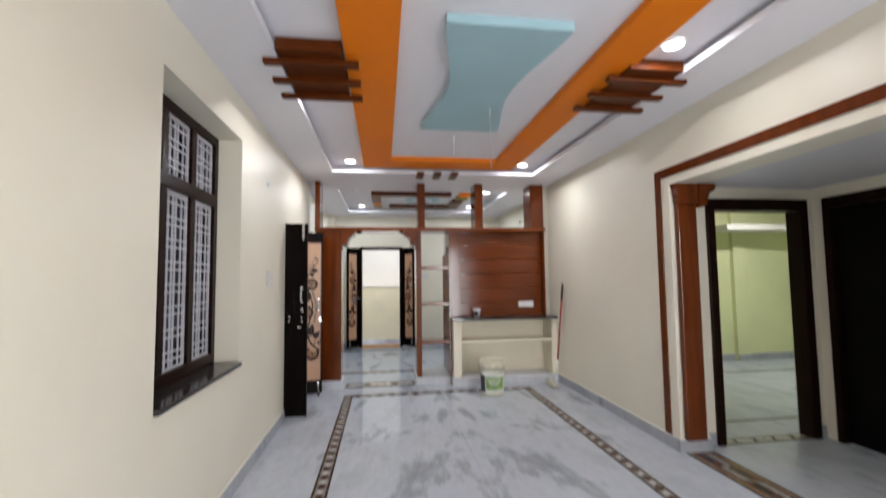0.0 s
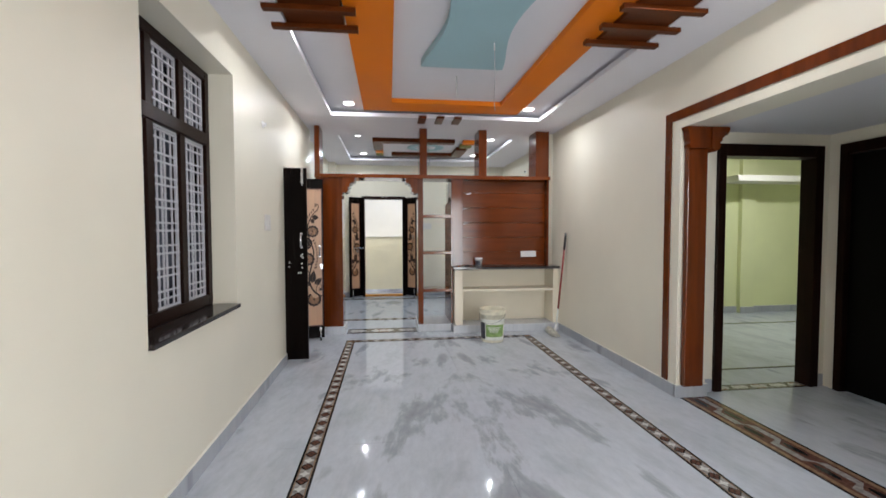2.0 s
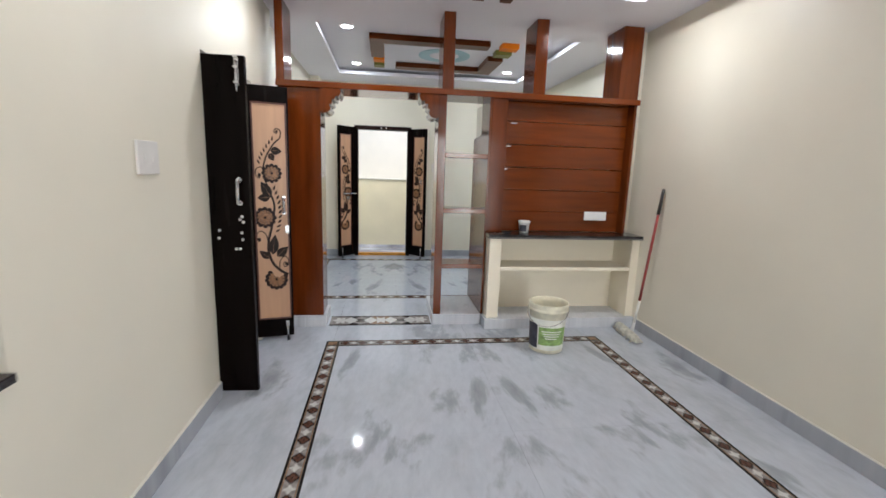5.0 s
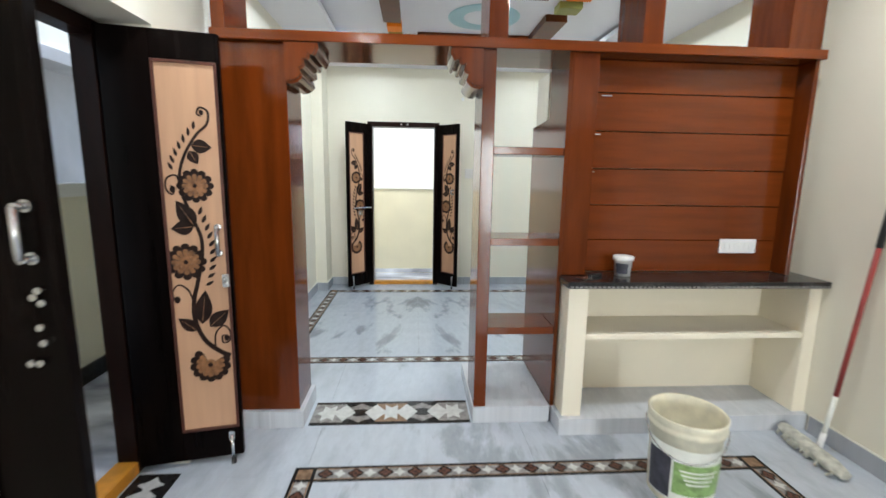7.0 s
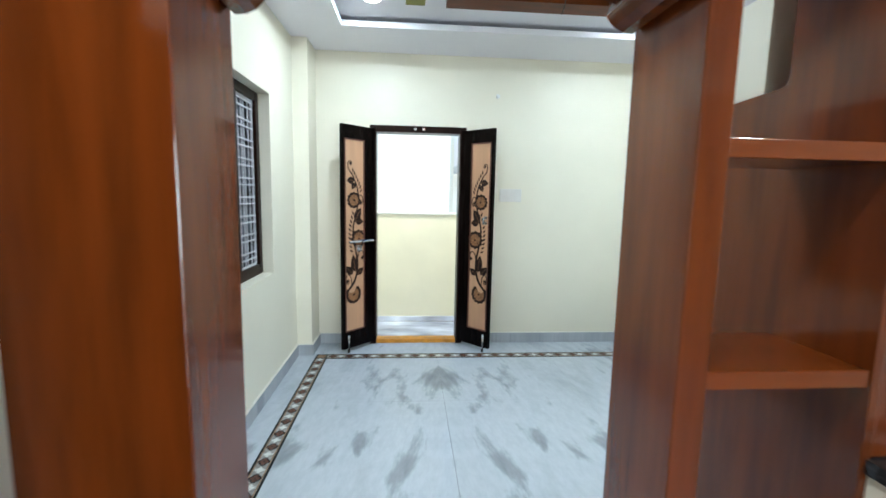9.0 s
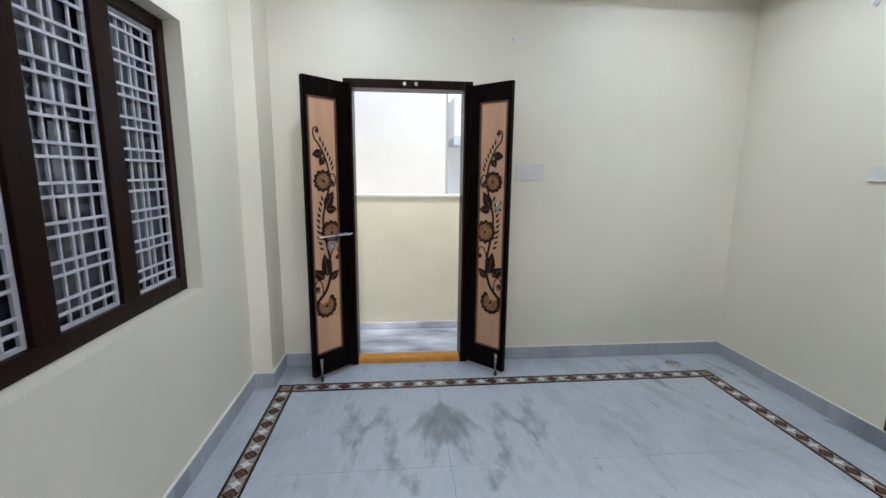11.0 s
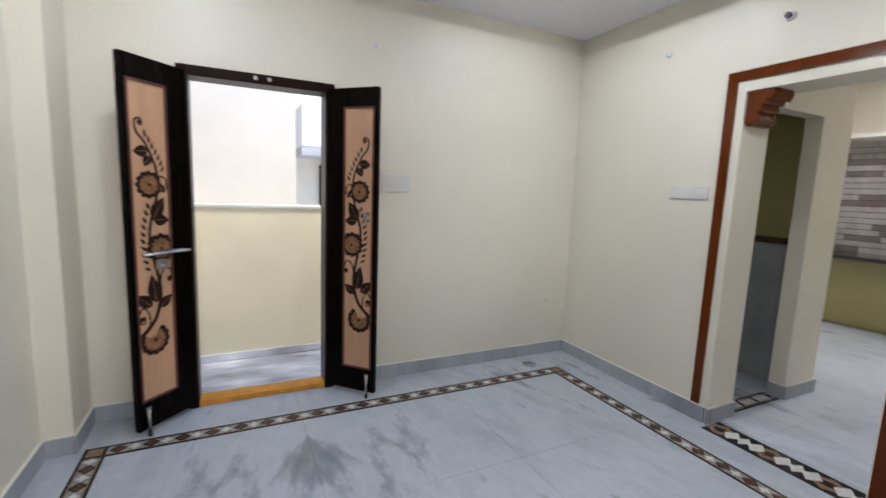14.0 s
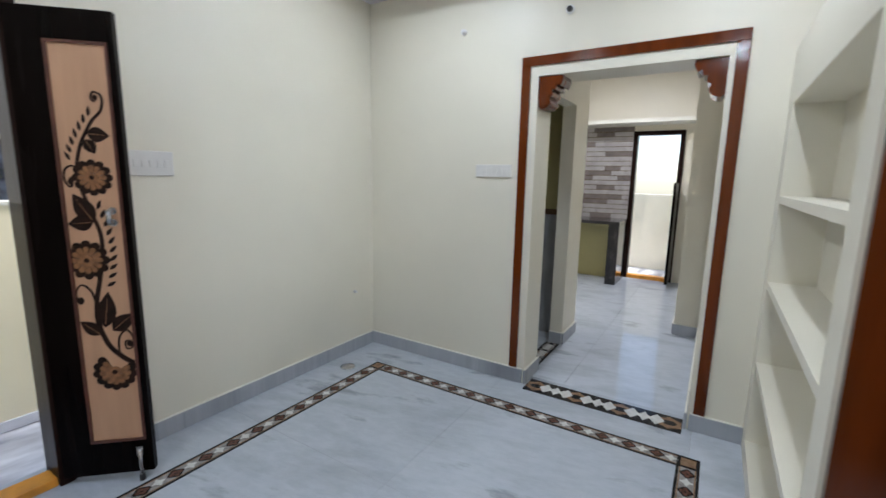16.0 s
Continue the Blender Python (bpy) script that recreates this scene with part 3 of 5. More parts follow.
# ---- windows with grilles ----


def grille_window(name, m, w, cols, z0, z1, transom, label, rows, rows_top, mw=0.07):
    """Fixed window in a wall that faces east: local y along the wall, x into the room. Dark frame, white bar grilles, dark panes."""
    t = thing(name, m, label, "window", kind="structure")
    fw = 0.06
    fr = part("window_frame", boxes((-0.06, 0, z0, 0.0, fw, z1), (-0.06, w - fw, z0, 0.0, w, z1), (-0.06, fw, z0, 0, w - fw, z0 + 0.07), (-0.06, fw, z1 - 0.06, 0, w - fw, z1), bevel=0.004), FRAME, t)
    cw = (w - 2 * fw - (cols - 1) * mw) / cols
    bands = [(z0 + 0.07, z1 - 0.06, rows)] if not transom else [(z0 + 0.07, transom - 0.04, rows), (transom + 0.04, z1 - 0.06, rows_top)]
    for k in range(1, cols):
        y = fw + k * cw + (k - 1) * mw
        part("mullion", boxes((-0.055, y, z0 + 0.07, -0.004, y + mw, z1 - 0.06), bevel=0.004), FRAME, t)
    if transom:
        part("transom", boxes((-0.05, fw, transom - 0.04, 0.006, w - fw, transom + 0.04), bevel=0.004), FRAME, t)
    for k in range(cols):
        y = fw + k * (cw + mw)
        for a, b, n in bands:
            part("pane", boxes((-0.075, y - mw / 2 + 0.001, a - 0.038, -0.062, y + cw + mw / 2 - 0.001, b + 0.038)), DGLASS, t, "dark glossy glass pane with reflections painted in as pale blotches")
            bm = boxes((-0.035, y, a, -0.023, y + 0.02, b), (-0.035, y + cw - 0.02, a, -0.023, y + cw, b), (-0.035, y + 0.02, a, -0.023, y + cw - 0.02, a + 0.014), (-0.035, y + 0.02, b - 0.014, -0.023, y + cw - 0.02, b))
            for u in (0.40, 0.52):
                bx(bm, -0.034, y + cw * u, a + 0.014, -0.026, y + cw * u + 0.011, b - 0.014)
            bx(bm, -0.034, y + cw * 0.22, a + 0.014, -0.026, y + cw * 0.22 + 0.009, b - 0.014)
            bx(bm, -0.034, y + cw * 0.76, a + 0.014, -0.026, y + cw * 0.76 + 0.009, b - 0.014)
            for r in range(n):
                zc = a + (b - a) * (r + 0.62) / n
                for dz in (-0.022, 0.022):
                    bx(bm, -0.025, y + 0.01, zc + dz - 0.005, -0.017, y + cw - 0.01, zc + dz + 0.005)
            part("grille", bm, GRILLE, t, "white painted steel bar grille")
    return t


win = grille_window("window_1", pose(-1.12, 2.682, 0), 1.146, 3, 0.862, 2.448, 1.99, "dark brown framed window with white bar grilles", 8, 3)
part("window_sill", boxes((-0.13, 0.0, 0.832, 0.185, 1.144, 0.860), bevel=0.004), SILLST, win, "black-brown granite sill")
grille_window("window_2", pose(DL - 0.075, 7.582, 0), 1.326, 3, 0.872, 2.148, None, "dark brown framed dining window with white bar grilles", 9, 3, 0.11)

# bedroom window far through the doorway
t = thing("window_3", pose(7.25, 7.26, 0.88), "dark framed bedroom window with daylight behind", "window", kind="structure")
part("window_frame", boxes((0, -0.05, 0, 0.06, 0.05, 1.37), (0.64, -0.05, 0, 0.70, 0.05, 1.37), (0.06, -0.05, 0, 0.64, 0.05, 0.06), (0.06, -0.05, 1.31, 0.64, 0.05, 1.37)), FRAME, t)
bm = B()
for k in range(9):
    bx(bm, 0.06, -0.01, 0.16 + k * 0.135, 0.64, 0.0, 0.172 + k * 0.135)
for k in range(3):
    bx(bm, 0.16 + k * 0.12, -0.022, 0.06, 0.17 + k * 0.12, -0.011, 1.31)
part("grille", bm, GRILLE, t)

# ---- carved double doors ----


def ribbon(bm, pts, w0, w1, y0, y1):
    """Tapered stem along a line in the x-z plane, extruded from y0 to y1."""
    n = len(pts)
    L, R = [], []
    for i, p in enumerate(pts):
        a, b = Vector(pts[max(0, i - 1)]), Vector(pts[min(n - 1, i + 1)])
        d = (b - a).normalized()
        nrm = Vector((-d[1], d[0]))
        w = (w0 + (w1 - w0) * i / (n - 1)) / 2
        L.append((p[0] + nrm[0] * w, p[1] + nrm[1] * w)); R.append((p[0] - nrm[0] * w, p[1] - nrm[1] * w))
    vs = [[bm.verts.new((q[0], y, q[1])) for q in row] for y in (y0, y1) for row in (L, R)]
    for i in range(n - 1):
        for a, b in ((0, 1), (3, 2), (2, 0), (1, 3)):
            bm.faces.new((vs[a][i], vs[a][i + 1], vs[b][i + 1], vs[b][i]))
    bmesh.ops.recalc_face_normals(bm, faces=bm.faces)


def smooth_line(pts, n=8):
    out = []
    P = [pts[0]] + list(pts) + [pts[-1]]
    for i in range(1, len(P) - 2):
        a, b, c, d = (Vector(P[i + k]) for k in (-1, 0, 1, 2))
        for j in range(n):
            t = j / n
            out.append(tuple(0.5 * ((2 * b) + (c - a) * t + (2 * a - 5 * b + 4 * c - d) * t * t + (3 * b - a - 3 * c + d) * t ** 3)))
    out.append(tuple(pts[-1]))
    return out


def blade(l, w, ang, cx, cz, n=7):
    """A pointed leaf outline from its foot at (cx, cz)."""
    up = [(l * k / n, w / 2 * math.sin(math.pi * (k / n) ** 0.8)) for k in range(n + 1)]
    pts = up + [(x, -y) for x, y in up[-2:0:-1]]
    c, s = math.cos(ang), math.sin(ang)
    return [(cx + x * c - y * s, cz + x * s + y * c) for x, y in pts]


def petal(r0, r1, w, a, cx, cz):
    """Round-ended petal outline from radius r0 to r1."""
    pts = [(r0, -w * 0.35)] + [(r1 - w + w * math.sin(q), -w * math.cos(q)) for q in [math.pi * k / 8 for k in range(9)]] + [(r0, w * 0.35)]
    return [(cx + p * math.cos(a) - q * math.sin(a), cz + p * math.sin(a) + q * math.cos(a)) for p, q in pts]


def carving(parent, pw, ph, px, pz, y, flip):
    """Flower climber on a door panel. y: the panel's face; relief stands out towards -y."""
    def P(u, v):
        return (px + pw * (1 - u if flip else u), pz + ph * (0.08 + 0.91 * v))
    s = -1 if flip else 1
    bm = B()
    stems = [[(0.98, 0.145), (0.76, 0.165), (0.50, 0.205), (0.35, 0.27), (0.36, 0.33), (0.46, 0.39), (0.56, 0.46), (0.58, 0.52), (0.44, 0.585), (0.30, 0.65), (0.27, 0.70), (0.38, 0.76), (0.62, 0.82), (0.82, 0.85), (0.86, 0.885), (0.72, 0.897), (0.66, 0.88), (0.74, 0.872)],
             [(0.36, 0.31), (0.28, 0.36), (0.10, 0.38), (-0.02, 0.36), (0.0, 0.335), (0.06, 0.335)],
             [(0.28, 0.68), (0.20, 0.705), (0.04, 0.695), (0.02, 0.665), (0.12, 0.65), (0.17, 0.668), (0.10, 0.675)],
             [(0.70, 0.17), (0.72, 0.22), (0.88, 0.245), (1.0, 0.225), (0.98, 0.195), (0.86, 0.19), (0.84, 0.21), (0.91, 0.215)]]
    for k, st in enumerate(stems):
        ribbon(bm, smooth_line([P(*q) for q in st]), 0.022 if k == 0 else 0.008, 0.006, y - 0.003, y)
    for u, v, r in ((0.05, 0.335, 0.013), (0.13, 0.664, 0.011), (0.93, 0.205, 0.012), (0.74, 0.883, 0.009)):
        cx, cz = P(u, v)
        prism(bm, [(cx + r * math.cos(math.pi * k / 6), cz + r * 1.3 * math.sin(math.pi * k / 6)) for k in range(12)], "y", y - 0.003, y)
    part("stem", bm, CARVE, parent)
    leaves = [(0.48, 0.255, 0.150, 0.056, 82), (0.62, 0.245, 0.105, 0.052, 42), (0.38, 0.235, 0.090, 0.042, 140), (0.48, 0.555, 0.125, 0.056, 120), (0.46, 0.555, 0.085, 0.050, 185), (0.52, 0.79, 0.075, 0.046, -5), (0.48, 0.775, 0.060, 0.036, -62)]
    for u, v, l, w, a in leaves:
        bm = B()
        a = radians(a if not flip else 180 - a)
        cx, cz = P(u, v)
        prism(bm, blade(l * 1.1, w * 1.35, a, cx, cz), "y", y - 0.0035, y)
        ribbon(bm, [(cx + l * q * math.cos(a), cz + l * q * math.sin(a)) for q in (0.1, 0.5, 0.9)], 0.0030, 0.0012, y - 0.0048, y - 0.0036)
        for f in bm.faces:
            if min(p.co.y for p in f.verts) < y - 0.0040:
                f.material_index = 1
        part("carved_leaf", bm, [CARVE, COPPER], parent)
    bm = B()
    for k in range(10):
        q = k / 9
        prism(bm, blade(0.042, 0.016, radians(30 + 40 * q) if not flip else radians(150 - 40 * q), *P(0.50 + 0.22 * math.sin(math.pi * (0.15 + 0.75 * q)), 0.375 + 0.215 * q)), "y", y - 0.003, y)
    for k in range(7):
        q = k / 6
        prism(bm, blade(0.040, 0.013, radians(115 - 30 * q) if not flip else radians(65 + 30 * q), *P(0.16 + 0.42 * q ** 1.4, 0.72 + 0.115 * q)), "y", y - 0.003, y)
    part("carved_leaflets", bm, CARVE, parent)
    for u, v, r, half in ((0.58, 0.122, 0.090, True), (0.27, 0.45, 0.086, False), (0.54, 0.675, 0.076, False)):
        cx, cz = P(u, v)
        bm = B()
        turns = [radians(132 + 245 * k / 9) for k in range(10)] if half else [2 * math.pi * k / 12 for k in range(12)]
        for a in turns:
            a = math.pi - a if flip else a
            prism(bm, petal(r * 0.30, r, r * 0.21, a, cx, cz), "y", y - 0.003, y, mi=0)
            prism(bm, petal(r * 0.15, r * 0.70, r * 0.13, a, cx, cz), "y", y - 0.0045, y - 0.0031, mi=1)
        ring = [(cx + r * 0.27 * math.cos(2 * math.pi * k / 16), cz + r * 0.27 * math.sin(2 * math.pi * k / 16)) for k in range(16)]
        prism(bm, ring, "y", y - 0.007, y, mi=1)
        ring = [(cx + r * 0.12 * math.cos(2 * math.pi * k / 10), cz + r * 0.12 * math.sin(2 * math.pi * k / 10)) for k in range(10)]
        prism(bm, ring, "y", y - 0.009, y, mi=0)
        part("carved_flower", bm, [CARVE, COPPER], parent, "dark petals round a copper-brown centre")


def tower_bolt(parent, x, z, y, s):
    bm = B()
    bx(bm, x - 0.011, y, z, x + 0.011, y + s * 0.006, z + 0.16)
    cyl(bm, (x, y + s * 0.014, z - 0.03), (x, y + s * 0.014, z + 0.13), 0.006, seg=10)
    for q in (0.01, 0.09, 0.145):
        bx(bm, x - 0.013, y + s * 0.004, z + q, x + 0.013, y + s * 0.023, z + q + 0.012)
    part("bolt", bm, CHROME, parent, "steel tower bolt")


def pull_handle(parent, x, z, y, s, h=0.13):
    bm = B()
    cyl(bm, (x, y + s * 0.035, z), (x, y + s * 0.035, z + h), 0.010, seg=12)
    for q in (0.0, h):
        cyl(bm, (x, y, z + q), (x, y + s * 0.035, z + q), 0.009, seg=10)
        cyl(bm, (x, y, z + q), (x, y + s * 0.004, z + q), 0.016, seg=14)
    part("handle", bm, CHROME, parent, "steel pull handle")


def door_leaf(parent, m, w, h, flip, hinge_w=0.11, free_w=0.05, top=0.17, bottom=0.16, stay=True):
    """Leaf with the hinge at x=0. The carved face looks to -y. flip: mirrors the flower."""
    x0, x1, z0, z1 = hinge_w, w - free_w, bottom, h - top
    leaf = part("leaf", boxes((0, 0, 0, x0, 0.036, h), (x1, 0, 0, w, 0.036, h), (x0, 0, 0, x1, 0.036, z0), (x0, 0, z1, x1, 0.036, h), bevel=0.002), DARK, parent, "dark stained leaf", m)
    part("panel", boxes((x0 - 0.004, 0.006, z0 - 0.004, x1 + 0.004, 0.030, z1 + 0.004)), PEACH, leaf, "peach panel with a carved flower climber")
    bead = B()
    for a in ((x0, z0, x0 + 0.012, z1), (x1 - 0.012, z0, x1, z1), (x0 + 0.012, z0, x1 - 0.012, z0 + 0.012), (x0 + 0.012, z1 - 0.012, x1 - 0.012, z1)):
        bx(bead, a[0], -0.004, a[1], a[2], 0.005, a[3], bevel=0.002)
    part("bead", bead, PANELEDGE, leaf)
    carving(leaf, x1 - x0 - 0.03, z1 - z0 - 0.03, x0 + 0.015, z0 + 0.015, 0.006, flip)
    if stay:
        bm = B()
        cyl(bm, (w - 0.05, -0.012, 0.12), (w - 0.045, -0.02, 0.0), 0.008, seg=10)
        bx(bm, w - 0.062, -0.016, 0.09, w - 0.036, -0.001, 0.135)
        part("door_stay", bm, CHROME, leaf, "steel foot stay")
        bm = B()
        cyl(bm, (w - 0.045, -0.02, -0.03), (w - 0.045, -0.02, 0.0), 0.013, 0.011, seg=12)
        part("stay_foot", bm, BLACKP, leaf, "black rubber foot")
    return leaf


# balcony door, both leaves open into the room
door = thing("door_1", pose(0.005, DY, 0), "open double door with peach carved panels", "door", kind="structure")
part("door_frame", boxes((-0.453, -0.03, 0, -0.392, 0.14, 2.10), (0.392, -0.03, 0, 0.453, 0.14, 2.10), (-0.392, -0.03, 2.04, 0.392, 0.14, 2.10), bevel=0.004), FRAME, door)
part("threshold", boxes((-0.392, -0.012, 0.0, 0.392, 0.10, 0.038), bevel=0.004), THRESH, door, "yellow-orange painted threshold")
lA = door_leaf(door, pose(0.405, -0.035, 0.035, 0, 0, -46), 0.375, 2.03, False, hinge_w=0.125, free_w=0.024, top=0.12)
# the other leaf is the mirror image: hinge at the west jamb


def door_leaf_west(parent, m, w, h):
    """Mirror of door_leaf: runs to -x from its hinge, carved face to -y."""
    x0, x1, z0, z1 = -w + 0.024, -0.125, 0.16, h - 0.12
    leaf = part("leaf", boxes((-w, 0, 0, x0, 0.036, h), (x1, 0, 0, 0, 0.036, h), (x0, 0, 0, x1, 0.036, z0), (x0, 0, z1, x1, 0.036, h), bevel=0.002), DARK, parent, "dark stained leaf", m)
    part("panel", boxes((x0 - 0.004, 0.006, z0 - 0.004, x1 + 0.004, 0.030, z1 + 0.004)), PEACH, leaf, "peach panel with a carved flower climber")
    bead = B()
    for a in ((x0, z0, x0 + 0.012, z1), (x1 - 0.012, z0, x1, z1), (x0 + 0.012, z0, x1 - 0.012, z0 + 0.012), (x0 + 0.012, z1 - 0.012, x1 - 0.012, z1)):
        bx(bead, a[0], -0.004, a[1], a[2], 0.005, a[3], bevel=0.002)
    part("bead", bead, PANELEDGE, leaf)
    carving(leaf, x1 - x0 - 0.03, z1 - z0 - 0.03, x0 + 0.015, z0 + 0.015, 0.006, True)
    bm = B()
    cyl(bm, (-w + 0.05, -0.012, 0.12), (-w + 0.045, -0.02, 0.0), 0.008, seg=10)
    bx(bm, -w + 0.036, -0.016, 0.09, -w + 0.062, -0.001, 0.135)
    part("door_stay", bm, CHROME, leaf, "steel foot stay")
    bm = B()
    cyl(bm, (-w + 0.045, -0.02, -0.03), (-w + 0.045, -0.02, 0.0), 0.013, 0.011, seg=12)
    part("stay_foot", bm, BLACKP, leaf, "black rubber foot")
    bm = B()
    bx(bm, -w + 0.10, -0.012, 0.985, -0.05, -0.004, 1.005)
    cyl(bm, (-w + 0.05, -0.03, 0.995), (-0.04, -0.03, 0.995), 0.009, seg=10)
    bx(bm, -w + 0.14, -0.022, 0.90, -w + 0.20, -0.004, 0.96)
    cyl(bm, (-w + 0.17, -0.022, 0.93), (-w + 0.17, -0.034, 0.93), 0.015, seg=14)
    part("sliding_latch", bm, CHROME, leaf, "steel sliding door latch")
    return leaf


door_leaf_west(door, pose(-0.405, -0.035, 0.035, 0, 0, 46), 0.375, 2.03)
bm = B()
for dx in (-0.03, 0.05):
    cyl(bm, (dx, -0.034, 2.07), (dx, -0.046, 2.07), 0.013, seg=12)
part("latch_keeper", bm, CHROME, door, "steel latch keeper")
pull_handle(lA, 0.31, 1.18, 0, -1, 0.05)

# side door of the hall, both leaves swung in
door2 = thing("door_2", pose(-1.19, 5.72, 0), "open dark double side door with a peach carved panel", "door", kind="structure")
part("door_frame", boxes((-0.065, -0.455, 0, 0.03, -0.395, 2.035), (-0.065, 0.395, 0, 0.03, 0.455, 2.035), (-0.065, -0.395, 1.975, 0.03, 0.395, 2.035), bevel=0.004), FRAME, door2)
part("threshold", boxes((-0.068, -0.395, 0, 0.03, 0.395, 0.06), bevel=0.004), THRESH, door2, "yellow-orange painted threshold")
leafB = door_leaf(door2, pose(0.04, 0.393, 0.03, 0, 0, 12), 0.456, 1.99, False, hinge_w=0.188, free_w=0.014, top=0.12, bottom=0.15)
pull_handle(leafB, 0.405, 1.03, 0, -1, 0.12)
bm = B()
for zz in (0.88, 0.92):
    cyl(bm, (0.425, 0.0, zz), (0.425, -0.02, zz), 0.012, seg=12)
bx(bm, 0.41, -0.012, 0.87, 0.44, -0.001, 0.93)
part("latch", bm, CHROME, leafB, "steel latch")
leafA = part("leaf", boxes((0, 0, 0, 0.415, 0.036, 1.99), bevel=0.003), DARK, door2, "plain black-brown leaf back", pose(0.04, -0.445, 0.03, 0, 0, -2))
pull_handle(leafA, 0.360, 1.18, 0, -1, 0.13)
tower_bolt(leafA, 0.375, 1.83, 0, -1)
bm = B()
for qx, qz in ((0.370, 1.100), (0.357, 1.083), (0.376, 1.068), (0.240, 1.017), (0.236, 0.972), (0.364, 1.005), (0.368, 0.964), (0.330, 0.909), (0.352, 0.909)):
    cyl(bm, (qx, 0, qz), (qx, -0.014, qz), 0.009, seg=10)
part("screw_heads", bm, CHROME, leafA, "small steel fixings")
bm = B()
cyl(bm, (0.34, 0.05, 0.0), (0.34, 0.05, 0.05), 0.018, seg=12)
part("stay_foot", bm, BLACKP, leafA, "black rubber stopper")

# bedroom door frame, and the lobby frame whose near-black leaf stands in for unlit darkness
d3 = thing("door_3", pose(3.325, 3.96, 0), "dark brown door frame with the door open behind", "door", kind="structure")
part("door_frame", boxes((-0.495, -0.03, 0, -0.425, 0.12, 2.09), (0.418, -0.03, 0.0, 0.495, 0.12, 2.09), (-0.425, -0.03, 1.99, 0.418, 0.12, 2.09), bevel=0.004), FRAME, d3)
part("leaf", boxes((0.63, 0.165, 0.02, 1.32, 0.20, 1.985), bevel=0.003), DARK, d3, "open dark door leaf")
d4 = thing("door_4", pose(3.90, 3.39, 0), "lobby door frame filled with a near-black leaf for unlit darkness", "door", kind="structure")
part("door_frame", boxes((-0.02, -0.47, 0, 0.10, -0.41, 2.09), (-0.02, 0.41, 0, 0.10, 0.47, 2.09), (-0.02, -0.41, 2.0, 0.10, 0.41, 2.09), bevel=0.004), FRAME, d4)
part("leaf", boxes((0.03, -0.41, 0.01, 0.07, 0.41, 2.0), bevel=0.003), UNLITBLACK, d4)
struct("baseboard_lobby", skirt((3.82, 3.944, 3.884, 3.958), (2.70, 3.944, 2.82, 3.958)), SKIRT, "grey marble skirting", "baseboard")

# kitchen door to its balcony
d5 = thing("door_5", pose(6.75, 8.19, 0), "dark framed kitchen door standing open", "door", kind="structure")
part("door_frame", boxes((-0.03, -0.33, 0, 0.1, -0.27, 2.14), (-0.03, 0.27, 0, 0.1, 0.33, 2.14), (-0.03, -0.27, 2.08, 0.1, 0.27, 2.14)), FRAME, d5)
part("threshold", boxes((-0.03, -0.27, 0, 0.1, 0.27, 0.05)), THRESH, d5, "yellow-orange painted threshold")
part("leaf", boxes((-0.50, -0.315, 0.06, -0.03, -0.28, 1.42)), DARK, d5)

# ---- room divider: pillar, arch, ladder shelves and screen wall ----
struct("plinth_west", boxes((XL + 0.002, 6.47, 0, -0.475, 6.80, 0.10), bevel=0.003), PLINTHM, "pale marble plinth under the pillar", "plinth")
struct("plinth_ladder", boxes((0.495, 6.48, 0, 0.952, 7.10, 0.10), bevel=0.003), PLINTHM, "pale marble plinth under the ladder shelf", "plinth")
struct("plinth_counter", boxes((0.962, 6.34, 0, XR - 0.002, 6.90, 0.098), bevel=0.003), PLINTHM, "pale marble plinth under the counter", "plinth")

F = 6.49
dv = thing("room_divider", pose(0.79, 6.62, 0.1), "polished red-brown wooden room divider with arch and ladder shelves", "room divider")
DV = Matrix.Translation((-0.79, -6.62, -0.1))


def dpart(name, bm, material=None, label="", parent=None):
    """A divider part given in world metres."""
    if parent is None:
        bmesh.ops.transform(bm, matrix=DV, verts=bm.verts)
        return part(name, bm, material or WOOD, dv, label)
    bmesh.ops.transform(bm, matrix=DV, verts=bm.verts)
    return part(name, bm, material or WOOD, parent, label)


RZ0, RZ1 = 2.075, 2.125
dpart("pillar", boxes((-0.845, F + 0.01, 0.10, -0.50, 6.78, RZ0), bevel=0.004))
dpart("rail", boxes((-0.85, F - 0.03, RZ0, 2.345, 6.86, RZ1), bevel=0.004), WOODX)
for a, b in ((-0.85, -0.785), (0.525, 0.625), (1.335, 1.445), (2.14, 2.33)):
    dpart("post", boxes((a, F, RZ1, b, 6.80, CZ - 0.002), bevel=0.004))
dpart("arch_post", boxes((0.50, F, 0.10, 0.57, 6.78, RZ0), bevel=0.004))
for z in (0.54, 1.055, 1.55):
    dpart("shelf", boxes((0.571, F + 0.005, z, 0.952, 6.77, z + 0.04), bevel=0.003), WOODX)
side = [(F, 0.10), (F, RZ0), (6.80, RZ0), (6.80, 1.80), (6.806, 1.782), (6.825, 1.775), (7.15, 1.762), (7.15, 0.10)]
bm = B()
prism(bm, side, "x", 0.953, 0.975)
dpart("side_panel", bm)
dpart("stile", boxes((0.976, F, 0.89, 1.115, F + 0.03, RZ0), bevel=0.003))
dpart("side_panel", boxes((1.08, F + 0.03, 0.89, 1.10, 6.80, RZ0)))
dpart("side_panel", boxes((2.31, F, 0.89, 2.335, 6.83, RZ0), bevel=0.003))
zs = [0.89, 1.080, 1.282, 1.488, 1.695, 1.902, 2.075]
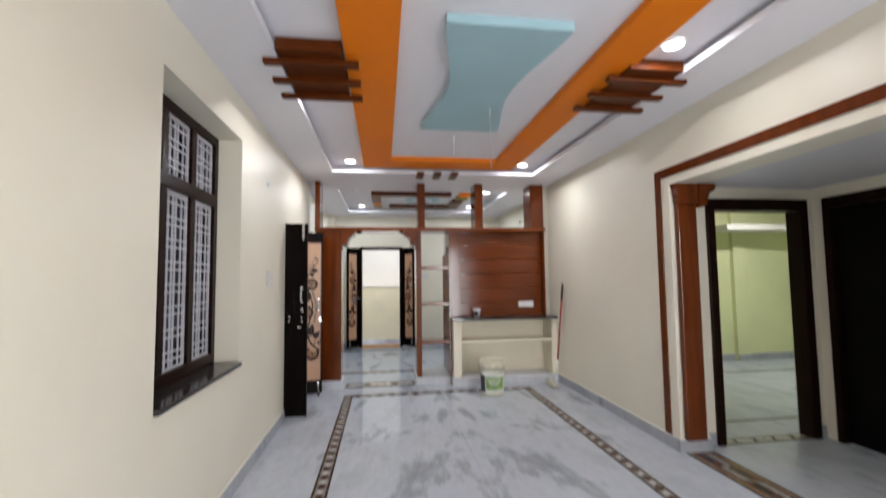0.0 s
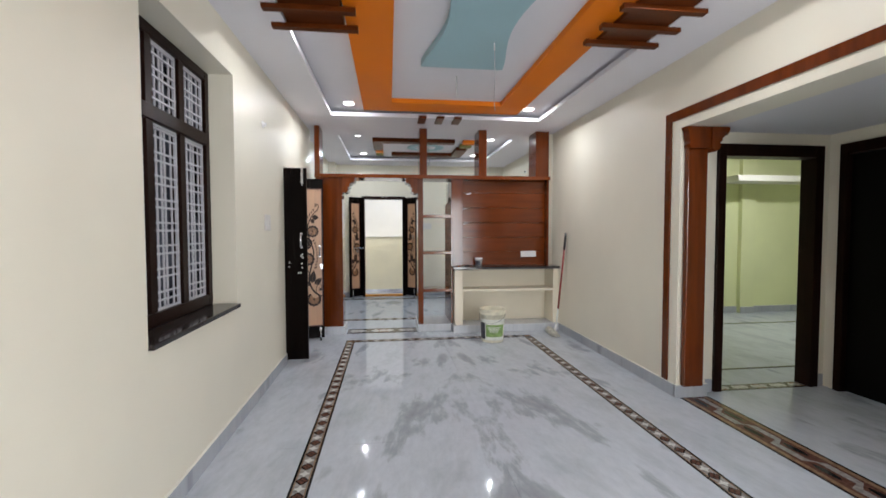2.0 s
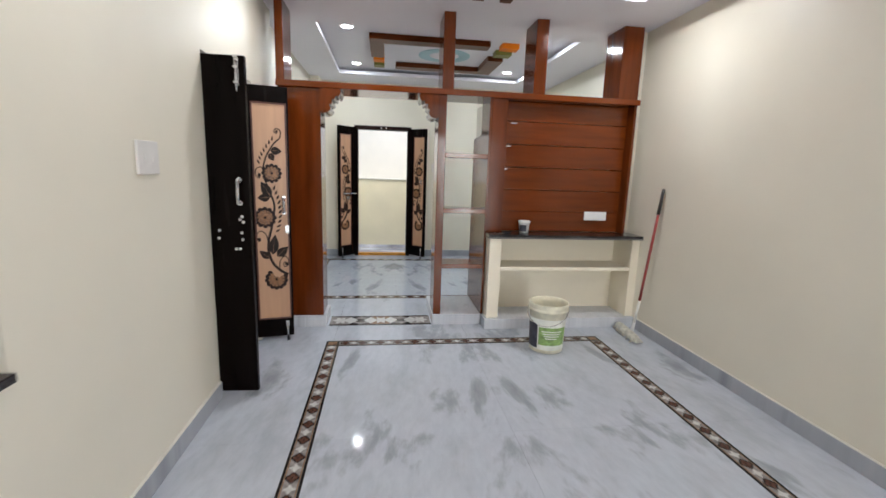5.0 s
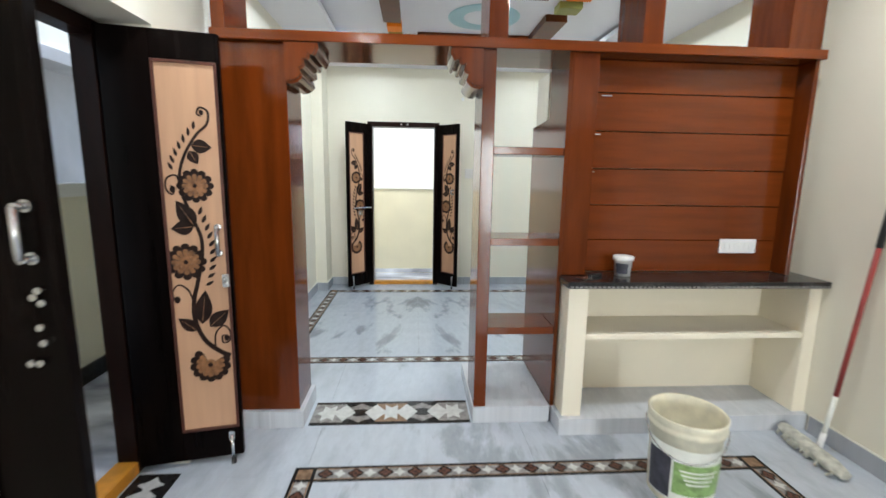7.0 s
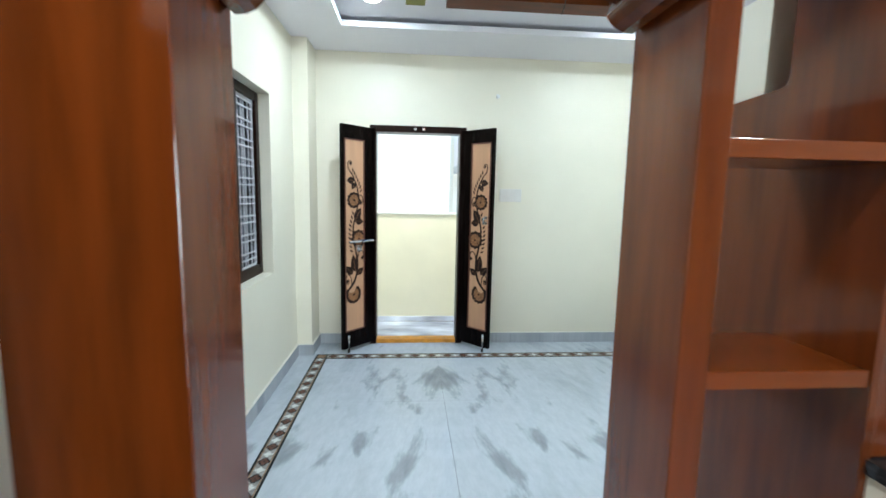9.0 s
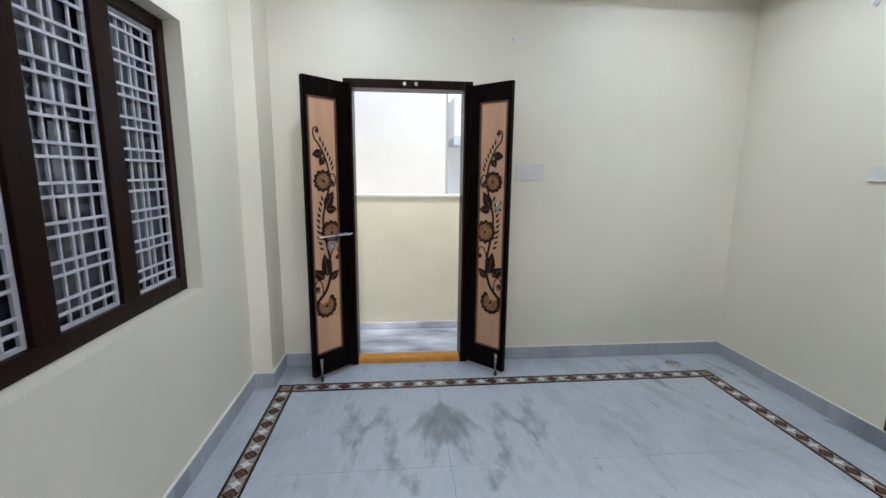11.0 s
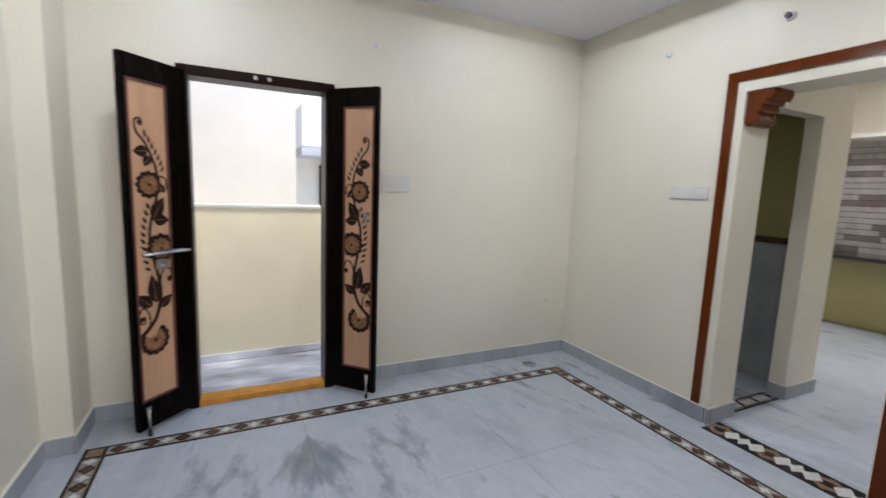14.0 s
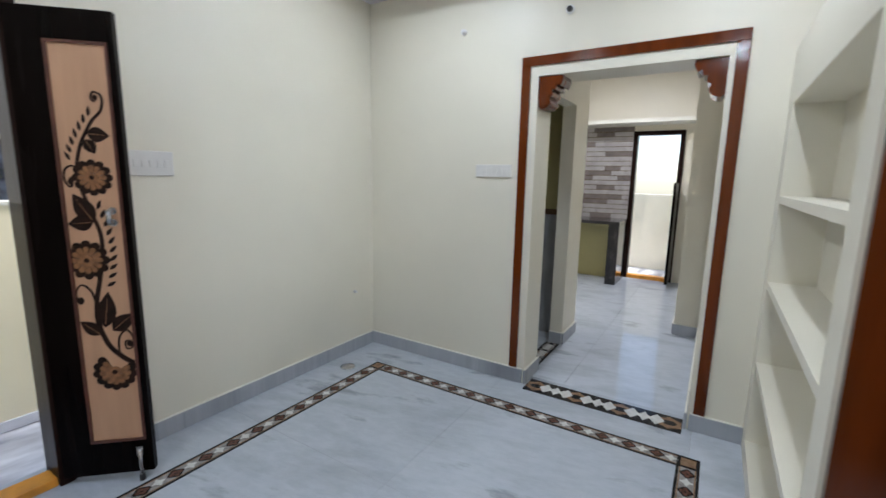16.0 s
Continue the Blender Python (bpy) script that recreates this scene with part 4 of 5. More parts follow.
for k, (a, b) in enumerate(zip(zs, zs[1:])):
    bm = B()
    prism(bm, [(6.60, a + 0.001), (6.60 + 0.003, b - 0.005), (6.613, b - 0.001), (6.65, b - 0.001), (6.65, a + 0.001)], "x", 1.101, 2.309)
    dpart("back_board", bm, WOODX)
# Chrome slips set on the boards stand in for their highlights.
for gx0, gx1, gz in ((1.18, 1.24, 1.88), (1.13, 1.19, 1.672), (1.13, 1.17, 1.465), (1.118, 1.135, 1.26)):
    dpart("glint_strip", boxes((gx0, 6.593, gz, gx1, 6.598, gz + 0.006)), CHROME, "small bright strip that stands in for a glint")
dpart("filler", boxes((2.346, 6.62, 0.89, XR - 0.002, 6.905, CZ - 0.002)), CREAM, "cream painted wall return")
for x, w, sx in ((-0.50, 0.165, 1), (0.50, 0.165, -1)):
    bm = B()
    pr = bracket_profile(w, 0.20)
    prism(bm, [(x + sx * u, RZ0 - 0.001 + v) for u, v in pr], "y", F - 0.015, 6.76)
    prism(bm, [(x + sx * (u * 0.90 + 0.004), RZ0 - 0.006 + v * 0.90) for u, v in pr], "y", F - 0.03, F - 0.0155)
    dpart("bracket", bm, None, "scalloped carved arch bracket")

# masonry counter below the screen
cu = thing("counter_unit", pose(1.70, 6.60, 0.098), "cream painted masonry counter with one open shelf", "counter")
CU = Matrix.Translation((-1.70, -6.60, -0.098))


def cpart(name, bm, material):
    bmesh.ops.transform(bm, matrix=CU, verts=bm.verts)
    return part(name, bm, material, cu)


cpart("side_wall", boxes((0.985, 6.37, 0.099, 1.095, 6.70, 0.85), bevel=0.004), CREAM2)
cpart("side_wall", boxes((2.36, 6.37, 0.099, XR - 0.002, 6.70, 0.85), bevel=0.004), CREAM2)
cpart("back", boxes((0.978, 6.70, 0.099, XR - 0.002, 6.90, 0.85)), CREAM2)
cpart("shelf", boxes((1.096, 6.375, 0.55, 2.359, 6.699, 0.58), bevel=0.003), CREAM2)
top = thing("countertop", pose(1.69, 6.58, 0.852), "polished black granite countertop with a notched edge", "countertop")
part("slab", boxes((-0.725, -0.255, 0, 0.748, 0.018, 0.036), bevel=0.003), GRANITE, top)
bm = B()
for k in range(59):
    bx(bm, -0.715 + k * 0.0248, -0.2585, 0.004, -0.700 + k * 0.0248, -0.2555, 0.014)
part("edge_beads", bm, INGREY, top, "row of pale notches along the edge")

# dining side of the screen wall, with niches
niche = boxes((0.977, 6.91, 0, DR - 0.001, 6.97, 2.07), (0.977, 6.97, 0, 1.10, 7.16, 2.07), (2.43, 6.97, 0, DR - 0.001, 7.16, 2.07), (1.10, 6.97, 0, 2.43, 7.16, 0.10), (1.10, 6.97, 1.80, 2.43, 7.16, 2.07))
for z in (0.50, 0.92, 1.34):
    bx(niche, 1.10, 6.97, z, 2.43, 7.158, z + 0.035)
struct("wall_niche", niche, CREAM, "cream painted wall with open shelf niches", "wall")

# ---- ceiling features ----
ob = thing("ceiling_frame", pose(0.73, 3.5, TZ), "orange painted rectangular ceiling frame", "ceiling frame")
ox0, ox1, oy0, oy1, ix0, ix1, iy0, iy1 = -0.172, 1.665, 1.12, 5.82, 0.148, 1.375, 1.45, 5.48
bm = boxes((ox0, oy0, -0.05, ix0, oy1, -0.001), (ix1, oy0, -0.05, ox1, oy1, -0.001), (ix0, oy0, -0.05, ix1, iy0, -0.001), (ix0, iy1, -0.05, ix1, oy1, -0.001))
bmesh.ops.translate(bm, vec=(-0.73, -3.5, 0), verts=bm.verts)
part("frame", bm, ORANGE, ob)

hg = thing("ceiling_panel", pose(0.745, 3.56, TZ), "pale blue hourglass-shaped hanging ceiling panel", "ceiling panel")
pts = []
for k in range(21):
    v = k / 20
    pts.append((0.355 - 0.125 * math.sin(math.pi * v) ** 1.5, -0.83 + 1.66 * v))
pts = pts + [(-x, y) for x, y in pts[::-1]]
bm = B()
prism(bm, pts, "z", -0.055, -0.001)
part("panel", bm, BLUE, hg)


def slat_group(cx, label):
    t = thing("ceiling_ornament", pose(cx, 3.40, CZ), label, "ceiling slats", group="wooden slat groups")
    part("block", boxes((-0.185, -0.34, 0.006, 0.185, 0.33, 0.075), bevel=0.004), CEILWOOD, t)
    for y, a in ((-0.215, -0.28), (0.04, -0.285), (0.285, -0.285)):
        part("slat", boxes((a, y - 0.028, -0.028, 0.28, y + 0.028, 0.005), bevel=0.003), CEILWOOD, t)
    return t


slat_group(-0.37, "dark red wooden slats across the tray edge")
slat_group(1.815, "dark red wooden slats across the tray edge")
for x in (0.52, 0.735, 0.95):
    t = thing("ceiling_block", pose(x, 6.03, CZ), "small dark red wooden ceiling block", "ceiling block", group="small wooden blocks")
    part("block", boxes((-0.045, -0.18, -0.03, 0.045, 0.12, -0.001), bevel=0.004), CEILWOOD, t)

# dining ceiling
t = thing("ceiling_beam", pose(0, 7.6, TZ), "dark red wooden L-shaped ceiling beam", "ceiling beam", group="dining ceiling beams")
bm = B()
prism(bm, [(-0.135, 0.70), (-0.135, -0.08), (1.165, -0.08), (1.165, 0.085), (0.02, 0.085), (0.02, 0.70)], "z", -0.06, -0.001)
part("beam", bm, CEILWOOD, t)
t = thing("ceiling_beam", pose(1.3, 8.8, TZ), "dark red wooden L-shaped ceiling beam", "ceiling beam", group="dining ceiling beams")
bm = B()
prism(bm, [(-1.13, -0.09), (-1.13, 0.08), (0.165, 0.08), (0.165, -0.68), (-0.025, -0.68), (-0.025, -0.09)], "z", -0.06, -0.001)
part("beam", bm, CEILWOOD, t)
for x, y, w, d, m_, lb in ((-0.045, 8.49, 0.135, 0.17, ORANGE, "orange painted ceiling block"), (-0.045, 8.79, 0.135, 0.17, OLIVEB, "olive green painted ceiling block"),
                           (1.40, 7.615, 0.19, 0.15, ORANGE, "orange painted ceiling block"), (1.395, 7.90, 0.19, 0.15, OLIVEB, "olive green painted ceiling block")):
    t = thing("ceiling_block", pose(x, y, TZ), lb, "ceiling block", group="dining colour blocks")
    part("block", boxes((-w / 2, -d / 2, -0.055, w / 2, d / 2, -0.001), bevel=0.003), m_, t)
t = thing("ceiling_medallion", pose(0.755, 8.26, TZ), "pale blue round ceiling medallion with white centre", "ceiling medallion")
bm = B()
lathe(bm, [(0.318, -0.001), (0.316, -0.006), (0.30, -0.009), (0.19, -0.009), (0.18, -0.004)], 64)
part("ring", bm, BLUE, t)
bm = B()
lathe(bm, [(0.179, -0.001), (0.175, -0.006), (0.05, -0.010), (0.001, -0.010)], 48)
part("centre", bm, WHITE, t)


def downlight(x, y, z=TZ):
    t = thing("downlight", pose(x, y, z), "lit round white LED downlight", "downlight", group="ceiling downlights")
    bm = B()
    lathe(bm, [(0.068, -0.001), (0.068, -0.010), (0.060, -0.012), (0.058, -0.006)], 32)
    part("rim", bm, PLASTIC, t)
    bm = B()
    lathe(bm, [(0.057, -0.004), (0.057, -0.010), (0.03, -0.013), (0.001, -0.013)], 32)
    part("diffuser", bm, LAMPG, t)


for lx, ly in LIVING_LAMPS + DINING_LAMPS:
    downlight(lx, ly)
for lx, ly, lz in ROOM_LAMPS:
    downlight(lx, ly, lz)


def tube(bm, pts, r, seg=8):
    for a, b in zip(pts, pts[1:]):
        cyl(bm, a, b, r, seg=seg)


def wire(name, x, y, z, pts, lab, mats=(WIREW, WIRE), stub=0.10):
    t = thing(name, pose(x, y, z), lab, "wire")
    bm = B()
    cyl(bm, (0, 0, -stub), (0, 0, -0.001), 0.006, seg=8)
    part("conduit", bm, mats[0], t)
    bm = B()
    line = [tuple(p) for p in np.array([[0, 0, -stub]] + [list(p) for p in pts])]
    tube(bm, line, 0.0028, 6)
    part("cable", bm, mats[1], t)


wire("hanging_wire", 0.74, 1.98, TZ, [(0.01, 0.0, -0.16), (-0.015, 0.01, -0.22), (0.0, 0.02, -0.29), (0.04, 0.03, -0.33)], "loose black fan wire hanging from the ceiling")
wire("hanging_wire", 0.90, 3.85, TZ - 0.055, [(0.005, 0, -0.25), (0.0, 0.01, -0.42), (0.01, 0.015, -0.50)], "thin grey wire hanging through the blue panel", (WIREW, GRILLE), 0.06)
wire("hanging_wire", 0.75, 4.72, TZ, [(0.0, 0, -0.17), (0.002, 0, -0.20)], "short white conduit stub on the ceiling", (WIREW, WIREW), 0.14)
wire("hanging_wire", 0.80, 8.24, TZ - 0.01, [(0.005, 0.0, -0.09), (0.03, 0.02, -0.17), (0.012, 0.03, -0.27), (0.0, 0.03, -0.30)], "loose black fan wire hanging from the medallion", (WIRE, WIRE), 0.05)

# ---- switch plates and small wall things ----


def switch_plate(m, w, h, n, label, material=PLASTIC):
    """Plate in the local x-z plane, facing -y."""
    t = thing("switch_plate", m, label, "switch plate")
    part("plate", boxes((-w / 2, -0.012, -h / 2, w / 2, -0.001, h / 2), bevel=0.004), material, t)
    for k in range(n):
        x = -w / 2 + 0.018 + (w - 0.036) * (k + 0.5) / n
        part("switch", boxes((x - 0.010, -0.016, -0.018, x + 0.010, -0.0125, 0.018), bevel=0.001), material, t)
    return t


switch_plate(pose(0.905, DY, 1.475), 0.215, 0.125, 5, "white switch plate beside the balcony door", PLATE)
switch_plate(pose(DR, 8.74, 1.485, 0, 0, -90), 0.27, 0.085, 6, "white switch plate beside the kitchen opening", PLATE)
switch_plate(pose(XL, 4.62, 1.445, 0, 0, 90), 0.17, 0.14, 2, "white switch plate on the cream wall", PLATE)
switch_plate(pose(2.075, 6.60, 1.045), 0.225, 0.085, 6, "white switch plate on the wooden screen")


def wall_stub(m, label, r=0.02, hole=False):
    t = thing("wall_fitting", m, label, "wall fitting")
    bm = B()
    cyl(bm, (0, -0.012, 0), (0, -0.001, 0), r, seg=16)
    part("base", bm, PLASTIC, t)
    bm = B()
    cyl(bm, (0, -0.03, 0), (0, -0.0125, 0), r * 0.62, seg=14)
    part("core", bm, BLACKP if hole else PLASTIC, t)


wall_stub(pose(XL, 4.53, 2.28, 0, 0, 90), "white round lamp holder on the wall", 0.028)
wall_stub(pose(DR, 8.27, 2.44, 0, 0, -90), "black-centred white lamp holder over the opening", 0.026, True)
wall_stub(pose(0.75, DY, 2.40), "small white wall fitting", 0.02)
wall_stub(pose(DR, 9.0, 2.42, 0, 0, -90), "small white wall fitting", 0.02)
wall_stub(pose(2.35, DY, 0.50), "small cream wall plug", 0.012)

t = thing("floor_drain", pose(2.07, 9.66, 0.0), "small round steel floor drain", "drain")
bm = B()
lathe(bm, [(0.055, 0.0), (0.055, 0.004), (0.045, 0.006), (0.001, 0.005)], 24)
part("cover", bm, CHROME, t)

# ---- paint bucket ----
bk = thing("paint_bucket", pose(1.385, 5.885, 0.001) @ Matrix.Diagonal((1, 1, 1.07, 1)), "open stained cream plastic paint bucket with green label", "bucket")
bm = B()
lathe(bm, [(0.001, 0.0), (0.130, 0.0), (0.136, 0.006), (0.150, 0.315), (0.160, 0.318), (0.162, 0.335), (0.158, 0.338), (0.160, 0.352), (0.163, 0.375), (0.157, 0.380), (0.151, 0.372), (0.146, 0.33), (0.132, 0.02), (0.001, 0.018)], 48)
part("body", bm, BUCKETM, bk)


def wrap(name, a0, a1, z0, z1, material, parent, lab, off=0.002):
    bm = B()
    n = 18
    def ring(z):
        r = 0.136 + (0.150 - 0.136) * (z - 0.006) / 0.309 + off
        return [bm.verts.new((r * math.cos(radians(a0 + (a1 - a0) * k / n)), r * math.sin(radians(a0 + (a1 - a0) * k / n)), z)) for k in range(n + 1)]
    lo, hi = ring(z0), ring(z1)
    for k in range(n):
        f = bm.faces.new((lo[k], lo[k + 1], hi[k + 1], hi[k]))
        f.smooth = True
    return part(name, bm, material, parent, lab)


lab = wrap("label", 170, 330, 0.03, 0.27, BUCKETW, bk, "pale printed label", 0.0015)
wrap("print", 174, 219, 0.04, 0.23, LABELD, lab, "dark label field", 0.003)
wrap("print", 223, 318, 0.07, 0.21, LABELG, lab, "green label field", 0.003)
for k in range(4):
    wrap("print_line", 232 + 4 * k, 298 - 5 * k, 0.175 - 0.018 * k, 0.183 - 0.018 * k, BUCKETW, lab, "unreadable print line", 0.0042)
bm = B()
pts = [(0.165 * math.cos(radians(a)), 0.165 * math.sin(radians(a)), 0.325 - 0.10 * math.sin(radians(a - 150))) for a in range(150, 331, 12)]
tube(bm, pts, 0.003, 6)
part("bail", bm, CHROME, bk, "thin wire bail")

# ---- small paint tub on the countertop ----
tb = thing("paint_tub", pose(1.335, 6.50, 0.889), "small white plastic paint tub with dark label", "tub")
bm = B()
lathe(bm, [(0.001, 0), (0.042, 0), (0.049, 0.085), (0.056, 0.087), (0.057, 0.108), (0.052, 0.112), (0.001, 0.112)], 32)
part("body", bm, PLASTIC, tb)
bm = B()
arc = [radians(195 + 6 * k) for k in range(15)]
lo, hi = [bm.verts.new((0.0440 * math.cos(a), 0.0440 * math.sin(a), 0.014)) for a in arc], [bm.verts.new((0.0488 * math.cos(a), 0.0488 * math.sin(a), 0.074)) for a in arc]
for k in range(14):
    bm.faces.new((lo[k], lo[k + 1], hi[k + 1], hi[k])).smooth = True
part("label", bm, LABELD, tb, "dark printed label")
t = thing("putty_scraper", pose(1.10, 6.43, 0.889, 0, 0, 25), "flat paint-stained scraper lying on the countertop", "scraper")
part("blade", boxes((-0.06, -0.03, 0, 0.02, 0.03, 0.003)), CHROME, t)
part("grip", boxes((0.02, -0.012, 0, 0.11, 0.012, 0.016), bevel=0.004), BLACKP, t)

# ---- mop ----
mp_ = thing("mop", pose(2.30, 6.11, 0.0), "wet floor mop with red handle leaning on the wall", "mop")
bm = B()
cyl(bm, (0.026, -0.008, 0.34), (0.094, -0.028, 1.12), 0.012, seg=12)
part("handle", bm, MOPST, mp_)
bm = B()
cyl(bm, (0.0, 0.0, 0.10), (0.0259, -0.0079, 0.339), 0.0115, seg=12)
part("lower_handle", bm, BUCKETW, mp_, "pale worn lower end of the handle")
bm = B()
cyl(bm, (0.094, -0.028, 1.12), (0.112, -0.034, 1.34), 0.015, 0.013, seg=12)
part("grip", bm, BLACKP, mp_, "black plastic grip")
bm = B()
cyl(bm, (-0.012, 0.002, 0.03), (0.004, -0.001, 0.13), 0.016, 0.013, seg=12)
part("socket", bm, PLASTIC, mp_, "white plastic socket")
bm = B()
random.seed(5)
A_, B_ = Vector((-0.02, 0.22, 0.036)), Vector((-0.075, -0.21, 0.036))
axis_ = (B_ - A_).normalized()
side_ = Vector((-axis_.y, axis_.x, 0))
rows_ = []
for k in range(25):
    q = k / 24
    r = 0.034 * (1 - 0.35 * abs(2 * q - 1) ** 6)
    c_ = A_ + (B_ - A_) * q
    rows_.append([bm.verts.new(c_ + (side_ * 1.25 * math.cos(a) + Vector((0, 0, 1)) * math.sin(a)) * r * random.uniform(0.86, 1.06)) for a in (2 * math.pi * j / 16 for j in range(16))])
for r0, r1 in zip(rows_, rows_[1:]):
    for j in range(16):
        f = bm.faces.new((r0[j], r0[(j + 1) % 16], r1[(j + 1) % 16], r1[j]))
        f.smooth = True
bm.faces.new(rows_[0][::-1]); bm.faces.new(rows_[-1])
for k in range(26):
    v = random.uniform(-0.20, 0.20)
    c_ = A_ + (B_ - A_) * (v + 0.22) / 0.43
    s_ = random.choice((-1, 1))
    p = [tuple(c_ + side_ * s_ * 0.036), tuple(c_ + side_ * s_ * random.uniform(0.05, 0.062) + axis_ * random.uniform(-0.015, 0.015) + Vector((0, 0, -0.026)))]
    tube(bm, p, 0.006, 6)
part("mop_head", bm, MOPH, mp_, "dirty white cotton roll")

# ---- kitchen things ----
kc = thing("kitchen_counter", pose(6.40, 9.1, 0), "black granite kitchen counter on a slab leg", "kitchen counter")
part("worktop", boxes((-0.36, -0.60, 0.84, 0.348, 0.64, 0.88), bevel=0.003), GRANITE, kc)
part("leg", boxes((-0.34, -0.60, 0.0, 0.348, -0.46, 0.839), bevel=0.003), GRANITE, kc)
part("back_panel", boxes((0.15, -0.459, 0.0, 0.18, 0.64, 0.839)), OLIVE, kc)
sb = thing("stone_cladding", pose(6.749, 9.1, 0.88), "stacked ledge stone cladding in grey and brown", "wall cladding", kind="structure")
random.seed(11)
ys0 = -0.58
part("bedding", boxes((-0.008, ys0, 0.0, -0.0005, 0.645, 1.33)), BROWNB, sb, "dark recessed joints")
for r in range(19):
    y = ys0 - random.uniform(0, 0.2)
    z = r * 0.0705
    while y < 0.64:
        w = random.uniform(0.2, 0.42)
        a, b = max(y, ys0), min(y + w - 0.004, 0.645)
        if b - a > 0.03:
            part("stone", boxes((-random.uniform(0.012, 0.03), a, z, -0.0085, b, z + 0.062)), STONE_D if random.random() < 0.24 else STONE_L, sb)
        y += w

# ---- floor pieces ----


def star_pts(cx, cy, r, n=6, q=0.5, rot=0.0, sx=1.0):
    return [(cx + sx * (r if k % 2 == 0 else r * q) * math.cos(rot + math.pi * k / n), cy + (r if k % 2 == 0 else r * q) * math.sin(rot + math.pi * k / n)) for k in range(2 * n)]


def flat(bm, pts, z, mi):
    f = bm.faces.new([bm.verts.new((x, y, z)) for x, y in pts])
    f.normal_update()
    if f.normal.z < 0:
        f.normal_flip()
    f.material_index = mi


BORD = [INBLACK, INGREY, INBROWN, INWHITE, INTAN]
BW, BL = 0.105, 0.145


def border_tile():
    """One repeat of the inlaid border: black edges, grey ground, brown lobed oval, white star."""
    bm = B()
    bx(bm, 0, -BW / 2, -0.01, BL - 0.0006, BW / 2, 0.0020, mi=1)
    for s in (-1, 1):
        a, b = sorted((s * BW / 2, s * (BW / 2 - 0.013)))
        bx(bm, 0, a - 0.0004, -0.009, BL - 0.0006, b, 0.0026, mi=0)
        flat(bm, [(0, s * 0.038), (BL, s * 0.038), (BL, s * 0.032), (0, s * 0.032)], 0.0024, 4)
    ov = []
    for k in range(20):
        a = 2 * math.pi * k / 20
        r = 0.031 * (1 + 0.12 * math.cos(4 * a))
        ov.append((0.048 + 1.12 * r * math.cos(a), r * math.sin(a)))
    flat(bm, ov, 0.0030, 0)
    for qx, qy in ((0.018, 0), (-0.018, 0), (0, 0.014), (0, -0.014)):
        flat(bm, [(0.048 + qx + 0.0125 * math.cos(a * math.pi / 5), qy + 0.0115 * math.sin(a * math.pi / 5)) for a in range(10)], 0.0033, 2)
    flat(bm, star_pts(0.118, 0, 0.032, 4, 0.52, 0.0), 0.0030, 3)
    return mesh_of("border_tile", bm, BORD)


TILE = border_tile()


def corner_tile():
    bm = B()
    bx(bm, -BW / 2, -BW / 2, -0.01, BW / 2, BW / 2, 0.0020, mi=0)
    flat(bm, [(-0.035, -0.035), (0.035, -0.035), (0.035, 0.035), (-0.035, 0.035)], 0.0026, 4)
    return mesh_of("corner_tile", bm, BORD)


CORNER = corner_tile()


def border_run(p, q):
    """Tiles from p to q, both given on the border's middle line."""
    p, q = Vector(p), Vector(q)
    d = q - p
    n = max(1, round(d.length / BL))
    st = d.length / n
    ang = math.atan2(d.y, d.x)
    for k in range(n):
        o = new("border_tile", TILE)
        c = p + d.normalized() * (k * st)
        o.matrix_basis = Matrix.Translation((c.x, c.y, 0)) @ Matrix.Rotation(ang, 4, 'Z') @ Matrix.Diagonal((st / BL, 1, 1, 1))
        o.parent = floor


def border_loop(x0, y0, x1, y1, near=True):
    """Border whose outer edges are given."""
    h = BW / 2
    border_run((x0 + h, y0 + BW), (x0 + h, y1 - BW))
    border_run((x1 - h, y1 - BW), (x1 - h, y0 + BW))
    border_run((x0 + BW, y1 - h), (x1 - BW, y1 - h))
    if near:
        border_run((x1 - BW, y0 + h), (x0 + BW, y0 + h))
    for x, y in ((x0 + h, y0 + h), (x1 - h, y0 + h), (x0 + h, y1 - h), (x1 - h, y1 - h)):
        o = new("border_corner", CORNER)
        o.matrix_basis = pose(x, y, 0)
        o.parent = floor


border_loop(-0.425, -1.2, 1.945, 6.12)
border_loop(-0.90, 7.345, 2.265, 9.535)


